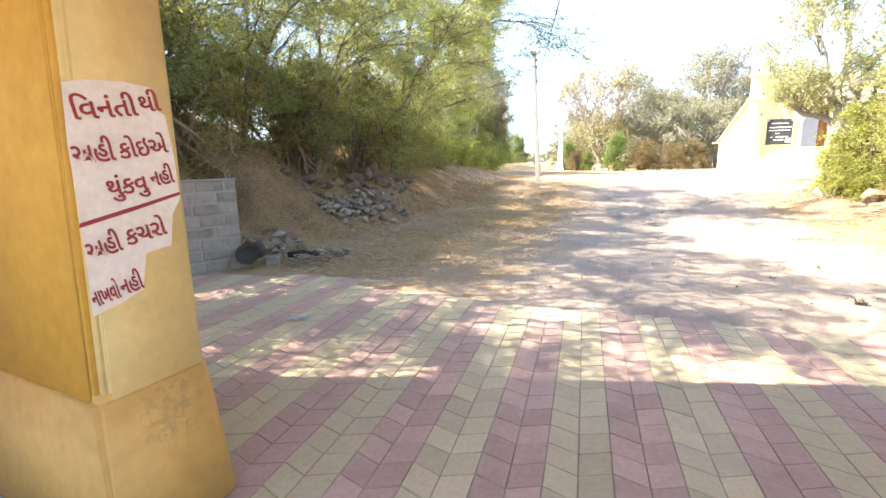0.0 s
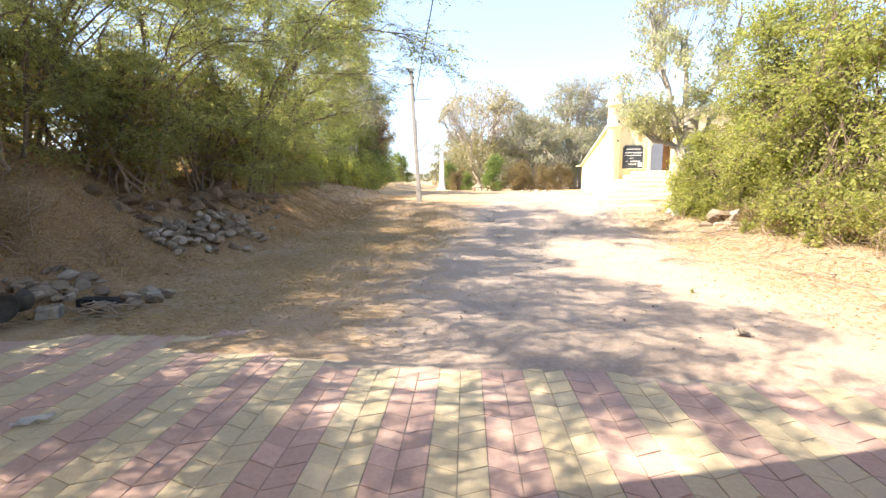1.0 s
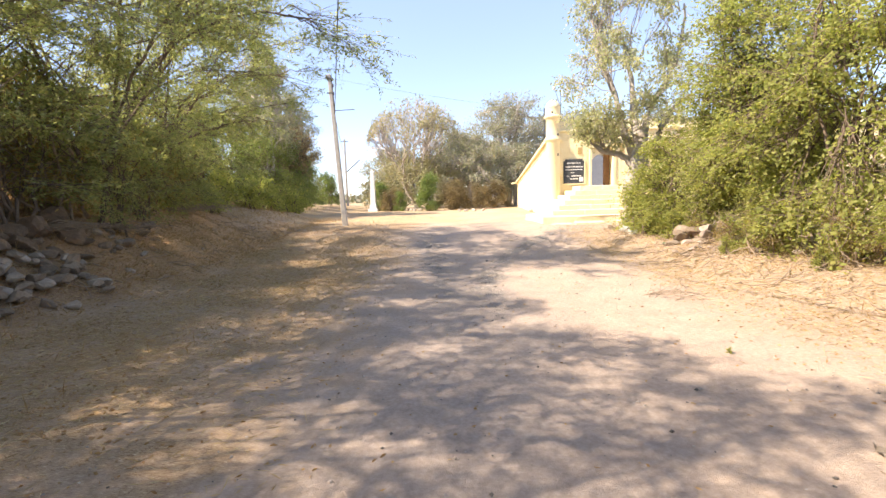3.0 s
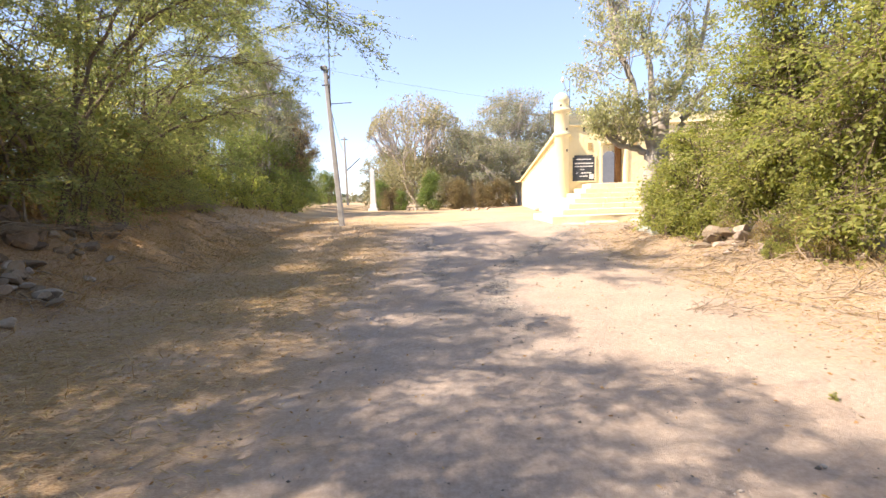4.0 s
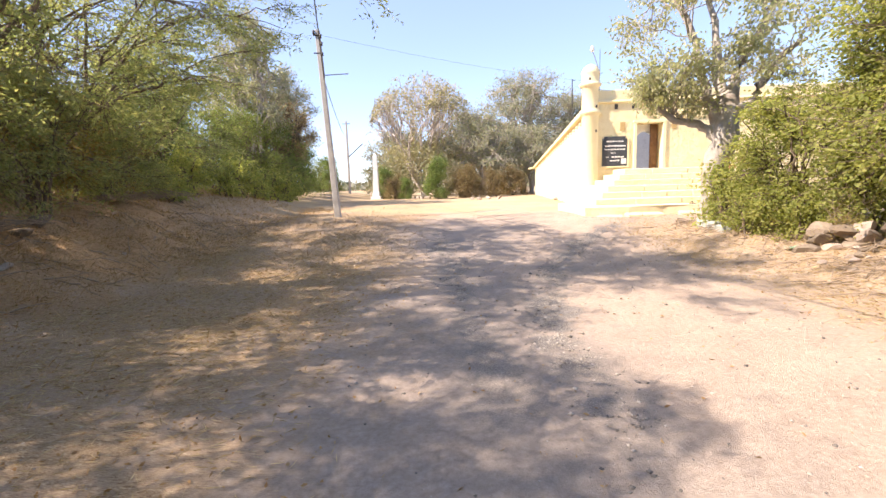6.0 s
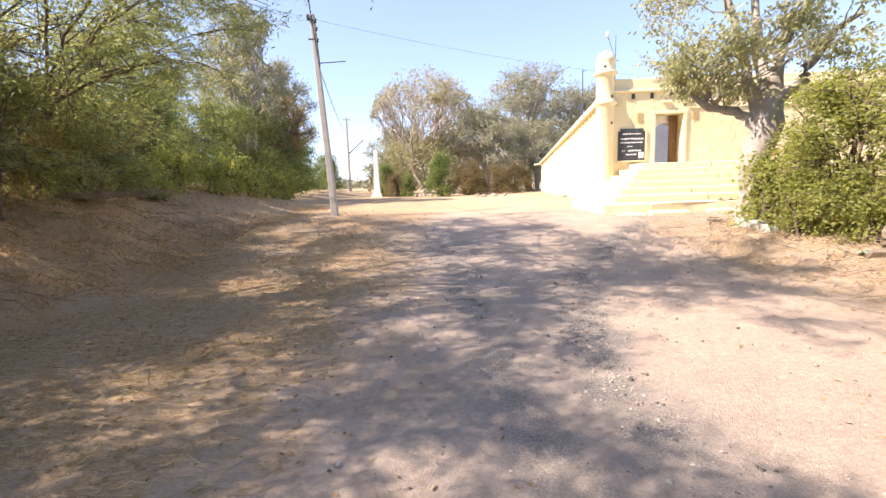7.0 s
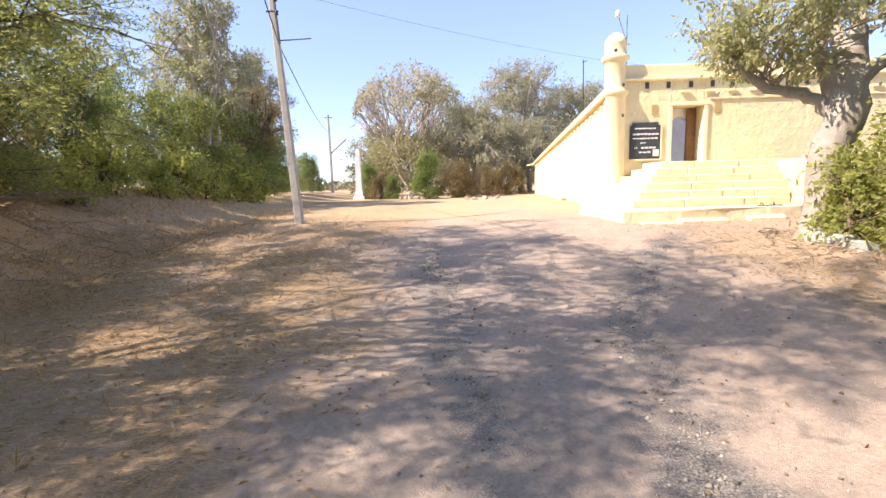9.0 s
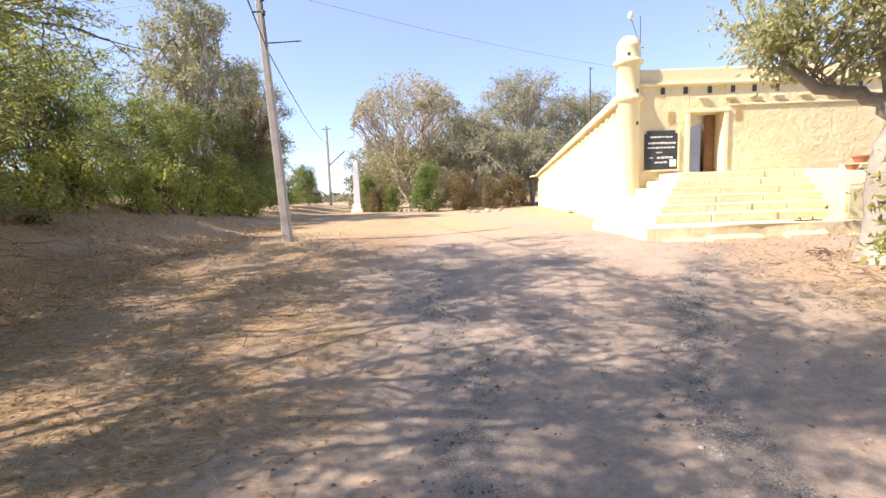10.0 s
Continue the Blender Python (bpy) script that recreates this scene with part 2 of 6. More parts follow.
BARK = plain("brown_bark", (0.11, 0.08, 0.058), (0.23, 0.175, 0.13), 12.0, 0.95, 0.8, 0.02)
BARK_PALE = plain("pale_grey_bark", (0.30, 0.26, 0.22), (0.46, 0.42, 0.37), 8.0, 0.92, 0.7, 0.02, stain=(0.16, 0.12, 0.09), stain_scale=2.0)
# beige bark of the far tree, paled to put distance haze in its colour
BARK_HAZED = plain("hazed_beige_bark", (0.42, 0.355, 0.30), (0.55, 0.48, 0.42), 6.0, 0.92, 0.5, 0.02)
TWIG = plain("dry_twig_wood", (0.22, 0.16, 0.11), (0.38, 0.30, 0.22), 20.0, 0.95, 0.4, 0.005)
CONCRETE = plain("weathered_concrete", (0.34, 0.32, 0.29), (0.46, 0.43, 0.39), 4.0, 0.92, 0.4, 0.01, stain=(0.27, 0.24, 0.20), stain_scale=1.2)
WHITE = plain("white_paint", (0.74, 0.73, 0.70), (0.82, 0.81, 0.78), 3.0, 0.75, 0.2, 0.006, stain=(0.6, 0.57, 0.5), stain_scale=0.8)
BLACK_BOARD = plain("black_board_paint", (0.04, 0.044, 0.05), (0.07, 0.075, 0.083), 6.0, 0.45, 0.1, 0.003, stain=(0.07, 0.07, 0.07), stain_scale=3)
STEEL = plain("dull_galvanised_steel", (0.22, 0.22, 0.22), (0.36, 0.36, 0.36), 12.0, 0.5, 0.2, 0.002, metal=0.7)
IRON = plain("dark_iron", (0.06, 0.058, 0.055), (0.12, 0.11, 0.10), 12.0, 0.55, 0.3, 0.003, metal=0.5)
DOOR_WOOD = plain("brown_door_wood", (0.17, 0.085, 0.04), (0.27, 0.15, 0.075), 6.0, 0.7, 0.4, 0.006)
SOOT = plain("sooty_iron", (0.035, 0.032, 0.028), (0.085, 0.075, 0.06), 14.0, 0.85, 0.4, 0.004)
TERRACOTTA = plain("terracotta", (0.36, 0.15, 0.09), (0.46, 0.21, 0.13), 9.0, 0.85, 0.3, 0.004)
TEAL = plain("faded_teal_paint", (0.36, 0.385, 0.35), (0.48, 0.50, 0.455), 7.0, 0.85, 0.4, 0.01, stain=(0.45, 0.40, 0.33), stain_scale=4)
RUBBER = plain("black_rubber", (0.02, 0.02, 0.02), (0.045, 0.043, 0.04), 9.0, 0.8, 0.3, 0.004)
PLASTIC_GREEN = plain("pale_green_plastic", (0.36, 0.52, 0.36), (0.55, 0.68, 0.52), 9.0, 0.45, 0.4, 0.01)
PAPER = plain("white_paper_scrap", (0.66, 0.65, 0.62), (0.80, 0.79, 0.76), 9.0, 0.8, 0.3, 0.006)
GREY_ROOM = plain("blue_grey_plaster", (0.25, 0.27, 0.31), (0.32, 0.34, 0.385), 3.0, 0.9, 0.2, 0.006)
LEAF_ACACIA = leafy("acacia_leaf", [(0.27, 0.32, 0.14), (0.32, 0.365, 0.165), (0.39, 0.41, 0.19), (0.46, 0.445, 0.21), (0.30, 0.335, 0.165)], 0.68)
LEAF_DARK = leafy("deep_green_leaf", [(0.13, 0.20, 0.07), (0.175, 0.25, 0.085), (0.22, 0.29, 0.10), (0.27, 0.32, 0.12)], 0.6)
LEAF_MID = leafy("yellowing_leaf", [(0.19, 0.24, 0.08), (0.24, 0.285, 0.095), (0.31, 0.325, 0.115), (0.17, 0.23, 0.08)], 0.6)
LEAF_BRIGHT = leafy("bright_shrub_leaf", [(0.30, 0.345, 0.105), (0.37, 0.405, 0.13), (0.44, 0.455, 0.155), (0.51, 0.49, 0.18), (0.33, 0.365, 0.12)], 0.66)
LEAF_FIG = leafy("fig_leaf", [(0.40, 0.425, 0.26), (0.45, 0.465, 0.295), (0.51, 0.51, 0.34), (0.56, 0.54, 0.38)], 0.68, 0.4)
LEAF_DUSTY = leafy("dusty_leaf", [(0.28, 0.30, 0.20), (0.33, 0.34, 0.24), (0.37, 0.37, 0.27), (0.41, 0.39, 0.29)], 0.5)
# far tree's leaf tones, greyed a little for the haze before it
LEAF_BARE = leafy("half_bare_leaf", [(0.39, 0.365, 0.23), (0.45, 0.405, 0.27), (0.43, 0.37, 0.27), (0.34, 0.345, 0.19)], 0.5)
LEAF_DRY = leafy("dry_leaf", [(0.33, 0.19, 0.085), (0.40, 0.255, 0.125), (0.46, 0.32, 0.17), (0.38, 0.235, 0.11)], 0.3, 0.8)
STRAW = leafy("dry_grass", [(0.38, 0.28, 0.15), (0.48, 0.365, 0.21), (0.58, 0.47, 0.30), (0.43, 0.315, 0.17)], 0.3, 0.8)
BANK_STRAW = leafy("bank_grass", [(0.30, 0.185, 0.085), (0.42, 0.28, 0.14), (0.54, 0.395, 0.22), (0.34, 0.215, 0.10)], 0.3, 0.8)
FAR_HAZE = leafy("far_wood_leaf", [(0.17, 0.19, 0.13), (0.22, 0.23, 0.17), (0.26, 0.25, 0.19)], 0.3)


# ---- builders ----
def fast_mesh(name, verts, faces):
    """A mesh from an array of points and an array of quads or triangles."""
    me = bpy.data.meshes.new(name)
    verts, faces = np.asarray(verts, np.float32), np.asarray(faces, np.int32)
    n, k = faces.shape
    me.vertices.add(len(verts))
    me.vertices.foreach_set("co", verts.ravel())
    me.loops.add(n * k)
    me.loops.foreach_set("vertex_index", faces.ravel())
    me.polygons.add(n)
    me.polygons.foreach_set("loop_start", np.arange(0, n * k, k, dtype=np.int32))
    me.update(calc_edges=True)
    me.validate()
    return me


def smooth(me):
    me.polygons.foreach_set("use_smooth", np.ones(len(me.polygons), bool))
    return me


def child(name, me, material, parent, label=""):
    if material and not me.materials:
        me.materials.append(material)
    ob = new(name, me)
    ob.parent = parent
    return tagged(ob, label)


def part(name, bm, material, parent, label="", shade=False):
    """Links a bmesh as one mesh object under a thing or under a part."""
    me = bpy.data.meshes.new(name)
    bmesh.ops.recalc_face_normals(bm, faces=bm.faces)
    bm.to_mesh(me)
    bm.free()
    if shade:
        smooth(me)
    return child(name, me, material, parent, label)


def thing(name, label, category, at=(0, 0, 0), turn=0.0, group="", kind=""):
    ob = new(name)
    ob.empty_display_size = 0.1
    ob.matrix_basis = pose(*at, 0, 0, turn)
    return tagged(ob, label, category, group, kind)


def setting(name, bm_or_me, material, label, category="", shade=False):
    """A piece of the setting."""
    if isinstance(bm_or_me, bmesh.types.BMesh):
        me = bpy.data.meshes.new(name)
        bmesh.ops.recalc_face_normals(bm_or_me, faces=bm_or_me.faces)
        bm_or_me.to_mesh(me)
        bm_or_me.free()
    else:
        me = bm_or_me
    if shade:
        smooth(me)
    me.materials.append(material)
    return tagged(new(name, me), label, category or name.replace("_", " "), kind="structure")


def box(bm, lo, hi, bevel=0.0, jitter=0.0, rng=None, m=None):
    """A box between two corners, with rounded edges."""
    lo, hi = Vector(lo), Vector(hi)
    r = bmesh.ops.create_cube(bm, size=1, matrix=Matrix.Translation((lo + hi) / 2) @ Matrix.Diagonal((*(hi - lo), 1)))
    vs = r["verts"]
    if bevel:
        es = list({e for v in vs for e in v.link_edges})
        out = bmesh.ops.bevel(bm, geom=es, offset=bevel, segments=1, affect="EDGES", profile=0.5)
        vs = list({v for f in out["faces"] for v in f.verts} | {v for v in vs if v.is_valid})
    if jitter:
        for v in vs:
            v.co += Vector([rng.uniform(-jitter, jitter) for _ in range(3)])
    if m is not None:
        bmesh.ops.transform(bm, matrix=m, verts=vs)
    return vs


def prism(bm, outline, z0, z1, bevel=0.0):
    """An upright prism over an outline of (x, y)."""
    lo = [bm.verts.new((x, y, z0)) for x, y in outline]
    hi = [bm.verts.new((x, y, z1)) for x, y in outline]
    n = len(outline)
    fs = [bm.faces.new(hi), bm.faces.new(lo[::-1])]
    for i in range(n):
        fs.append(bm.faces.new((lo[i], lo[(i + 1) % n], hi[(i + 1) % n], hi[i])))
    if bevel:
        bmesh.ops.bevel(bm, geom=list({e for f in fs for e in f.edges}), offset=bevel, segments=2, affect="EDGES", profile=0.5)


def lathe(bm, profile, sides=24, at=(0, 0, 0)):
    """Turns (radius, height) pairs about an upright axis."""
    rings = []
    for r, z in profile:
        rings.append([bm.verts.new((at[0] + r * math.cos(2 * math.pi * i / sides), at[1] + r * math.sin(2 * math.pi * i / sides), at[2] + z)) for i in range(sides)])
    for a, b in zip(rings, rings[1:]):
        for i in range(sides):
            bm.faces.new((a[i], a[(i + 1) % sides], b[(i + 1) % sides], b[i]))
    bm.faces.new(rings[0][::-1])
    bm.faces.new(rings[-1])


def tube_arrays(points, radii, sides=6):
    """Points and quads of a tube along a line."""
    pts = np.asarray(points, float)
    tang = np.gradient(pts, axis=0)
    tang /= np.linalg.norm(tang, axis=1)[:, None] + 1e-9
    ref = np.where(np.abs(tang[:, 2:3]) > 0.9, np.array([[1.0, 0, 0]]), np.array([[0, 0, 1.0]]))
    u = np.cross(tang, ref)
    u /= np.linalg.norm(u, axis=1)[:, None] + 1e-9
    w = np.cross(tang, u)
    a = np.linspace(0, 2 * np.pi, sides, endpoint=False)
    r = np.asarray(radii, float)[:, None, None]
    v = pts[:, None, :] + r * (np.cos(a)[None, :, None] * u[:, None, :] + np.sin(a)[None, :, None] * w[:, None, :])
    n = len(pts)
    i, j = np.meshgrid(np.arange(n - 1), np.arange(sides), indexing="ij")
    f = np.stack([i * sides + j, i * sides + (j + 1) % sides, (i + 1) * sides + (j + 1) % sides, (i + 1) * sides + j], -1).reshape(-1, 4)
    return v.reshape(-1, 3), f


def joined(pieces):
    vs, fs, k = [], [], 0
    for v, f in pieces:
        vs.append(v)
        fs.append(f + k)
        k += len(v)
    return np.concatenate(vs), np.concatenate(fs)


def tube_part(name, points, radii, material, parent, sides=8, label=""):
    return child(name, smooth(fast_mesh(name, *tube_arrays(points, radii, sides))), material, parent, label)


def bend(a, b, rng, sag=0.0, wobble=0.1, n=7):
    """A slightly crooked line from a to b."""
    a, b = np.asarray(a, float), np.asarray(b, float)
    s = np.linspace(0, 1, n)[:, None]
    p = a + (b - a) * s
    ln = np.linalg.norm(b - a)
    p += rng.normal(0, wobble * ln / n ** 0.5, (n, 3)) * np.sin(np.pi * s) * 0.6
    p[:, 2] += sag * ln * np.sin(np.pi * s[:, 0])
    return p


def leaf_arrays(centre, way, rng, length, width):
    """Diamond-shaped leaves, a quad each, folded a little along the midrib."""
    n = len(centre)
    way = way / (np.linalg.norm(way, axis=1)[:, None] + 1e-9)
    side = np.cross(way, rng.normal(0, 1, (n, 3)))
    side /= np.linalg.norm(side, axis=1)[:, None] + 1e-9
    nrm = np.cross(side, way)
    ln = (length * rng.uniform(0.6, 1.25, n))[:, None]
    wd = (width * rng.uniform(0.7, 1.2, n))[:, None]
    v = np.stack([centre, centre + way * ln * 0.45 + side * wd * 0.5 + nrm * wd * 0.12, centre + way * ln - nrm * ln * 0.1, centre + way * ln * 0.45 - side * wd * 0.5 + nrm * wd * 0.12], 1)
    return v.reshape(-1, 3), np.arange(n * 4).reshape(n, 4)


def feathers(p0, p1, rng, sprigs, leaflets, reach, leaf, droop):
    """Feathery leaves: sprigs to both sides of each twig from p0 to p1, each with leaflets along it."""
    t = len(p0)
    d = p1 - p0
    d /= np.linalg.norm(d, axis=1)[:, None] + 1e-9
    side = np.cross(d, np.array([0, 0, 1.0]) + rng.normal(0, 0.25, (t, 3)))
    side /= np.linalg.norm(side, axis=1)[:, None] + 1e-9
    q = rng.uniform(0.2, 1.04, (t, sprigs, 1))
    root = p0[:, None] + (p1 - p0)[:, None] * q
    sign = np.where(np.arange(sprigs) % 2 == 0, 1.0, -1.0)[None, :, None]
    way = d[:, None] * 0.6 + side[:, None] * sign * 0.8 + rng.normal(0, 0.28, (t, sprigs, 3))
    way[..., 2] -= droop
    way /= np.linalg.norm(way, axis=2)[..., None]
    s = np.linspace(0.12, 1.0, leaflets)[None, None, :, None]
    ln = reach * rng.uniform(0.6, 1.25, (t, sprigs, 1, 1))
    pos = root[:, :, None] + way[:, :, None] * ln * s
    across = np.cross(way, rng.normal(0, 0.5, (t, sprigs, 3)) + [0, 0, 1.0])
    turn = np.where(np.arange(leaflets) % 2 == 0, 1.0, -1.0)[None, None, :, None]
    lw = across[:, :, None] * turn + way[:, :, None] * 0.6 + rng.normal(0, 0.15, pos.shape)
    return leaf_arrays(pos.reshape(-1, 3), lw.reshape(-1, 3), rng, *leaf)


def grow(name, label, category, seed, stems, clumps, leaf, leaf_mat, bark, droop=0.2, group="", spread=0.16, twig_r=0.012, limb_r=0.05, shell=0.45, pinnate=0.0):
    """A tree or shrub at the origin. stems: (points, radii). clumps: (x, y, z, rx, ry, rz, twigs, leaves a twig, stem, how far up it)."""
    rng = np.random.default_rng(seed)
    wood, sprays = [], []
    for pts, radii in stems:
        pts = np.asarray(pts, float)
        n = 14
        s = np.linspace(0, len(pts) - 1, n)
        fine = np.stack([np.interp(s, np.arange(len(pts)), pts[:, k]) for k in range(3)], 1)
        fine[1:] += rng.normal(0, 0.03, (n - 1, 3)) * np.array([1, 1, 0.4])
        ln = np.linalg.norm(pts[-1] - pts[0])
        sway = np.linspace(0, 1, n)[:, None]
        fine += 0.03 * ln * np.sin(sway * rng.uniform(5, 9, (1, 3)) + rng.uniform(0, 6, (1, 3))) * np.minimum(1, sway * 2)
        rr = np.interp(s, np.arange(len(radii)), radii) * rng.uniform(0.9, 1.1, n)
        wood.append(tube_arrays(fine, rr, 10))
    for cx, cy, cz, rx, ry, rz, twigs, per, stem, up in clumps:
        c, r = np.array([cx, cy, cz]), np.array([rx, ry, rz])
        pts = np.asarray(stems[stem][0], float)
        s = up * (len(pts) - 1)
        root = np.array([np.interp(s, np.arange(len(pts)), pts[:, k]) for k in range(3)])
        limb = bend(root, c, rng, 0.06, 0.12, 7)
        wood.append(tube_arrays(limb, np.linspace(limb_r, limb_r * 0.35, 7) * rng.uniform(0.8, 1.2), 5))
        for _ in range(twigs):
            d = rng.normal(0, 1, 3)
            d /= np.linalg.norm(d)
            end = c + d * r * rng.uniform(shell, 1.0) * rng.uniform(0.85, 1.12)
            start = limb[rng.integers(3, 7)]
            line = bend(start, end, rng, 0.04, 0.14, 3)
            wood.append(tube_arrays(line[[0, 2]], [twig_r * 1.3, twig_r * 0.3], 3))
            if pinnate:
                sprays.append(feathers(line[:1], line[2:], rng, max(2, per // 4), 4, pinnate, leaf, droop))
                continue
            k = max(3, int(per * rng.uniform(0.5, 1.4)))
            q = rng.uniform(0.25, 1.06, k)
            idx = np.clip(q * 2, 0, 1.999).astype(int)
            fr = (q * 2 - idx)[:, None]
            pos = line[idx] * (1 - fr) + line[idx + 1] * fr + rng.normal(0, spread, (k, 3))
            way = rng.normal(0, 1, (k, 3)) + d * 0.5
            way[:, 2] -= droop * 2
            sprays.append(leaf_arrays(pos, way, rng, *leaf))
    t = thing(name, label, category, group=group)
    child("trunk", smooth(fast_mesh("trunk", *joined(wood))), bark, t)
    child("crown", fast_mesh("crown", *joined(sprays)), leaf_mat, t)
    return t


def sstep(a, b, x):
    s = np.clip((x - a) / (b - a), 0, 1)
    return s * s * (3 - 2 * s)


def ground_z(x, y):
    """The height of the ground: a flat drive, banks at both sides, a gentle rise ahead."""
    x, y = np.asarray(x, float), np.asarray(y, float)
    z = 0.5 * sstep(14.0, 23.0, y) - 0.9 * sstep(52.0, 110.0, y)
    toe = -4.9 - 1.2 * sstep(14, 22, y) - 2.0 * sstep(24, 40, y)
    hgt = 2.3 + 0.9 * (1 - sstep(6, 11, y)) - 1.0 * sstep(12, 22, y) - 0.75 * sstep(24, 38, y)
    d = toe - x
    bank = hgt * (0.42 * sstep(0.0, 2.4, d) + 0.58 * sstep(1.2, 5.0, d))
    behind = (-5.62 - (5.27 - y) * 0.442) - x
    bank = bank * np.where(y < 5.4, sstep(0.1, 0.9, behind), np.maximum(sstep(0.1, 0.9, behind) * sstep(7.0, 5.4, y), sstep(5.4, 7.0, y)))
    z = z + bank - 0.09 * np.exp(-((x + 0.3) / 2.4) ** 2) * sstep(17.5, 21.5, y) * (1 - sstep(28, 34, y))
    dr = x - (5.3 - 0.6 * sstep(6, 12, y))
    z = z + (0.38 * sstep(0.0, 2.2, dr) + 0.25 * sstep(2, 6, dr)) * sstep(5.2, 8.0, y) * (1 - sstep(16.5, 20.0, y))
    z = z + 0.02 * np.sin(x * 1.3 + 0.7 * np.sin(y * 0.9)) * np.sin(y * 0.8 + 0.4) * sstep(5.0, 7.0, y)
    rough = np.zeros_like(z)
    for fx, fy, ph, amp in ((2.1, 1.3, 0.4, 0.07), (-1.4, 2.7, 1.9, 0.06), (4.3, 3.1, 2.7, 0.04), (-3.7, 5.2, 0.9, 0.035), (7.9, -6.1, 1.2, 0.022), (6.3, 9.4, 3.3, 0.02)):
        rough = rough + amp * np.sin(fx * x + fy * y + ph + 0.8 * np.sin(fy * x * 0.7 - fx * y * 0.6))
    return z + rough * sstep(0.3, 1.6, d) * sstep(5.2, 6.6, y) * (1 - sstep(18, 26, y))


def gz(x, y):
    return float(ground_z(x, y))


# ---- ground ----
def ground():
    xs = np.concatenate([-np.geomspace(1500, 18, 22), np.arange(-17.5, -7.5, 0.35), np.arange(-7.5, 8.0, 0.13), np.arange(8.0, 18, 0.35), np.geomspace(18, 1500, 22)])
    ys = np.concatenate([-np.geomspace(600, 10, 14), np.arange(-9, 4, 0.4), np.arange(4, 24, 0.13), np.arange(24, 60, 0.4), np.geomspace(60, 3000, 30)])
    gx, gy = np.meshgrid(xs, ys, indexing="ij")
    z = ground_z(gx, gy)
    rng = np.random.default_rng(3)
    near = sstep(5.0, 5.6, gy) * sstep(40, 26, gy) * sstep(14, 10, np.abs(gx))
    z = z + rng.normal(0, 0.006, z.shape) * near
    z = z - 0.09 * (sstep(5.0, 4.3, gy) * sstep(7.2, 6.9, np.abs(gx)))
    z = z + 0.014 * np.sin(gx * 2.3 + np.sin(gy * 3)) * sstep(4.2, 4.8, gy) * sstep(5.8, 5.2, gy)
    v = np.stack([gx, gy, z], -1).reshape(-1, 3)
    m = len(ys)
    i, j = np.meshgrid(np.arange(len(xs) - 1), np.arange(m - 1), indexing="ij")
    f = np.stack([i * m + j, (i + 1) * m + j, (i + 1) * m + j + 1, i * m + j + 1], -1).reshape(-1, 4)
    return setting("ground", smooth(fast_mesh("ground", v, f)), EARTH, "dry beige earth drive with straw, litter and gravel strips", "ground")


ground()

# ---- the yellow building with its corner tower ----
FY = 26.1                              # the plane of its front


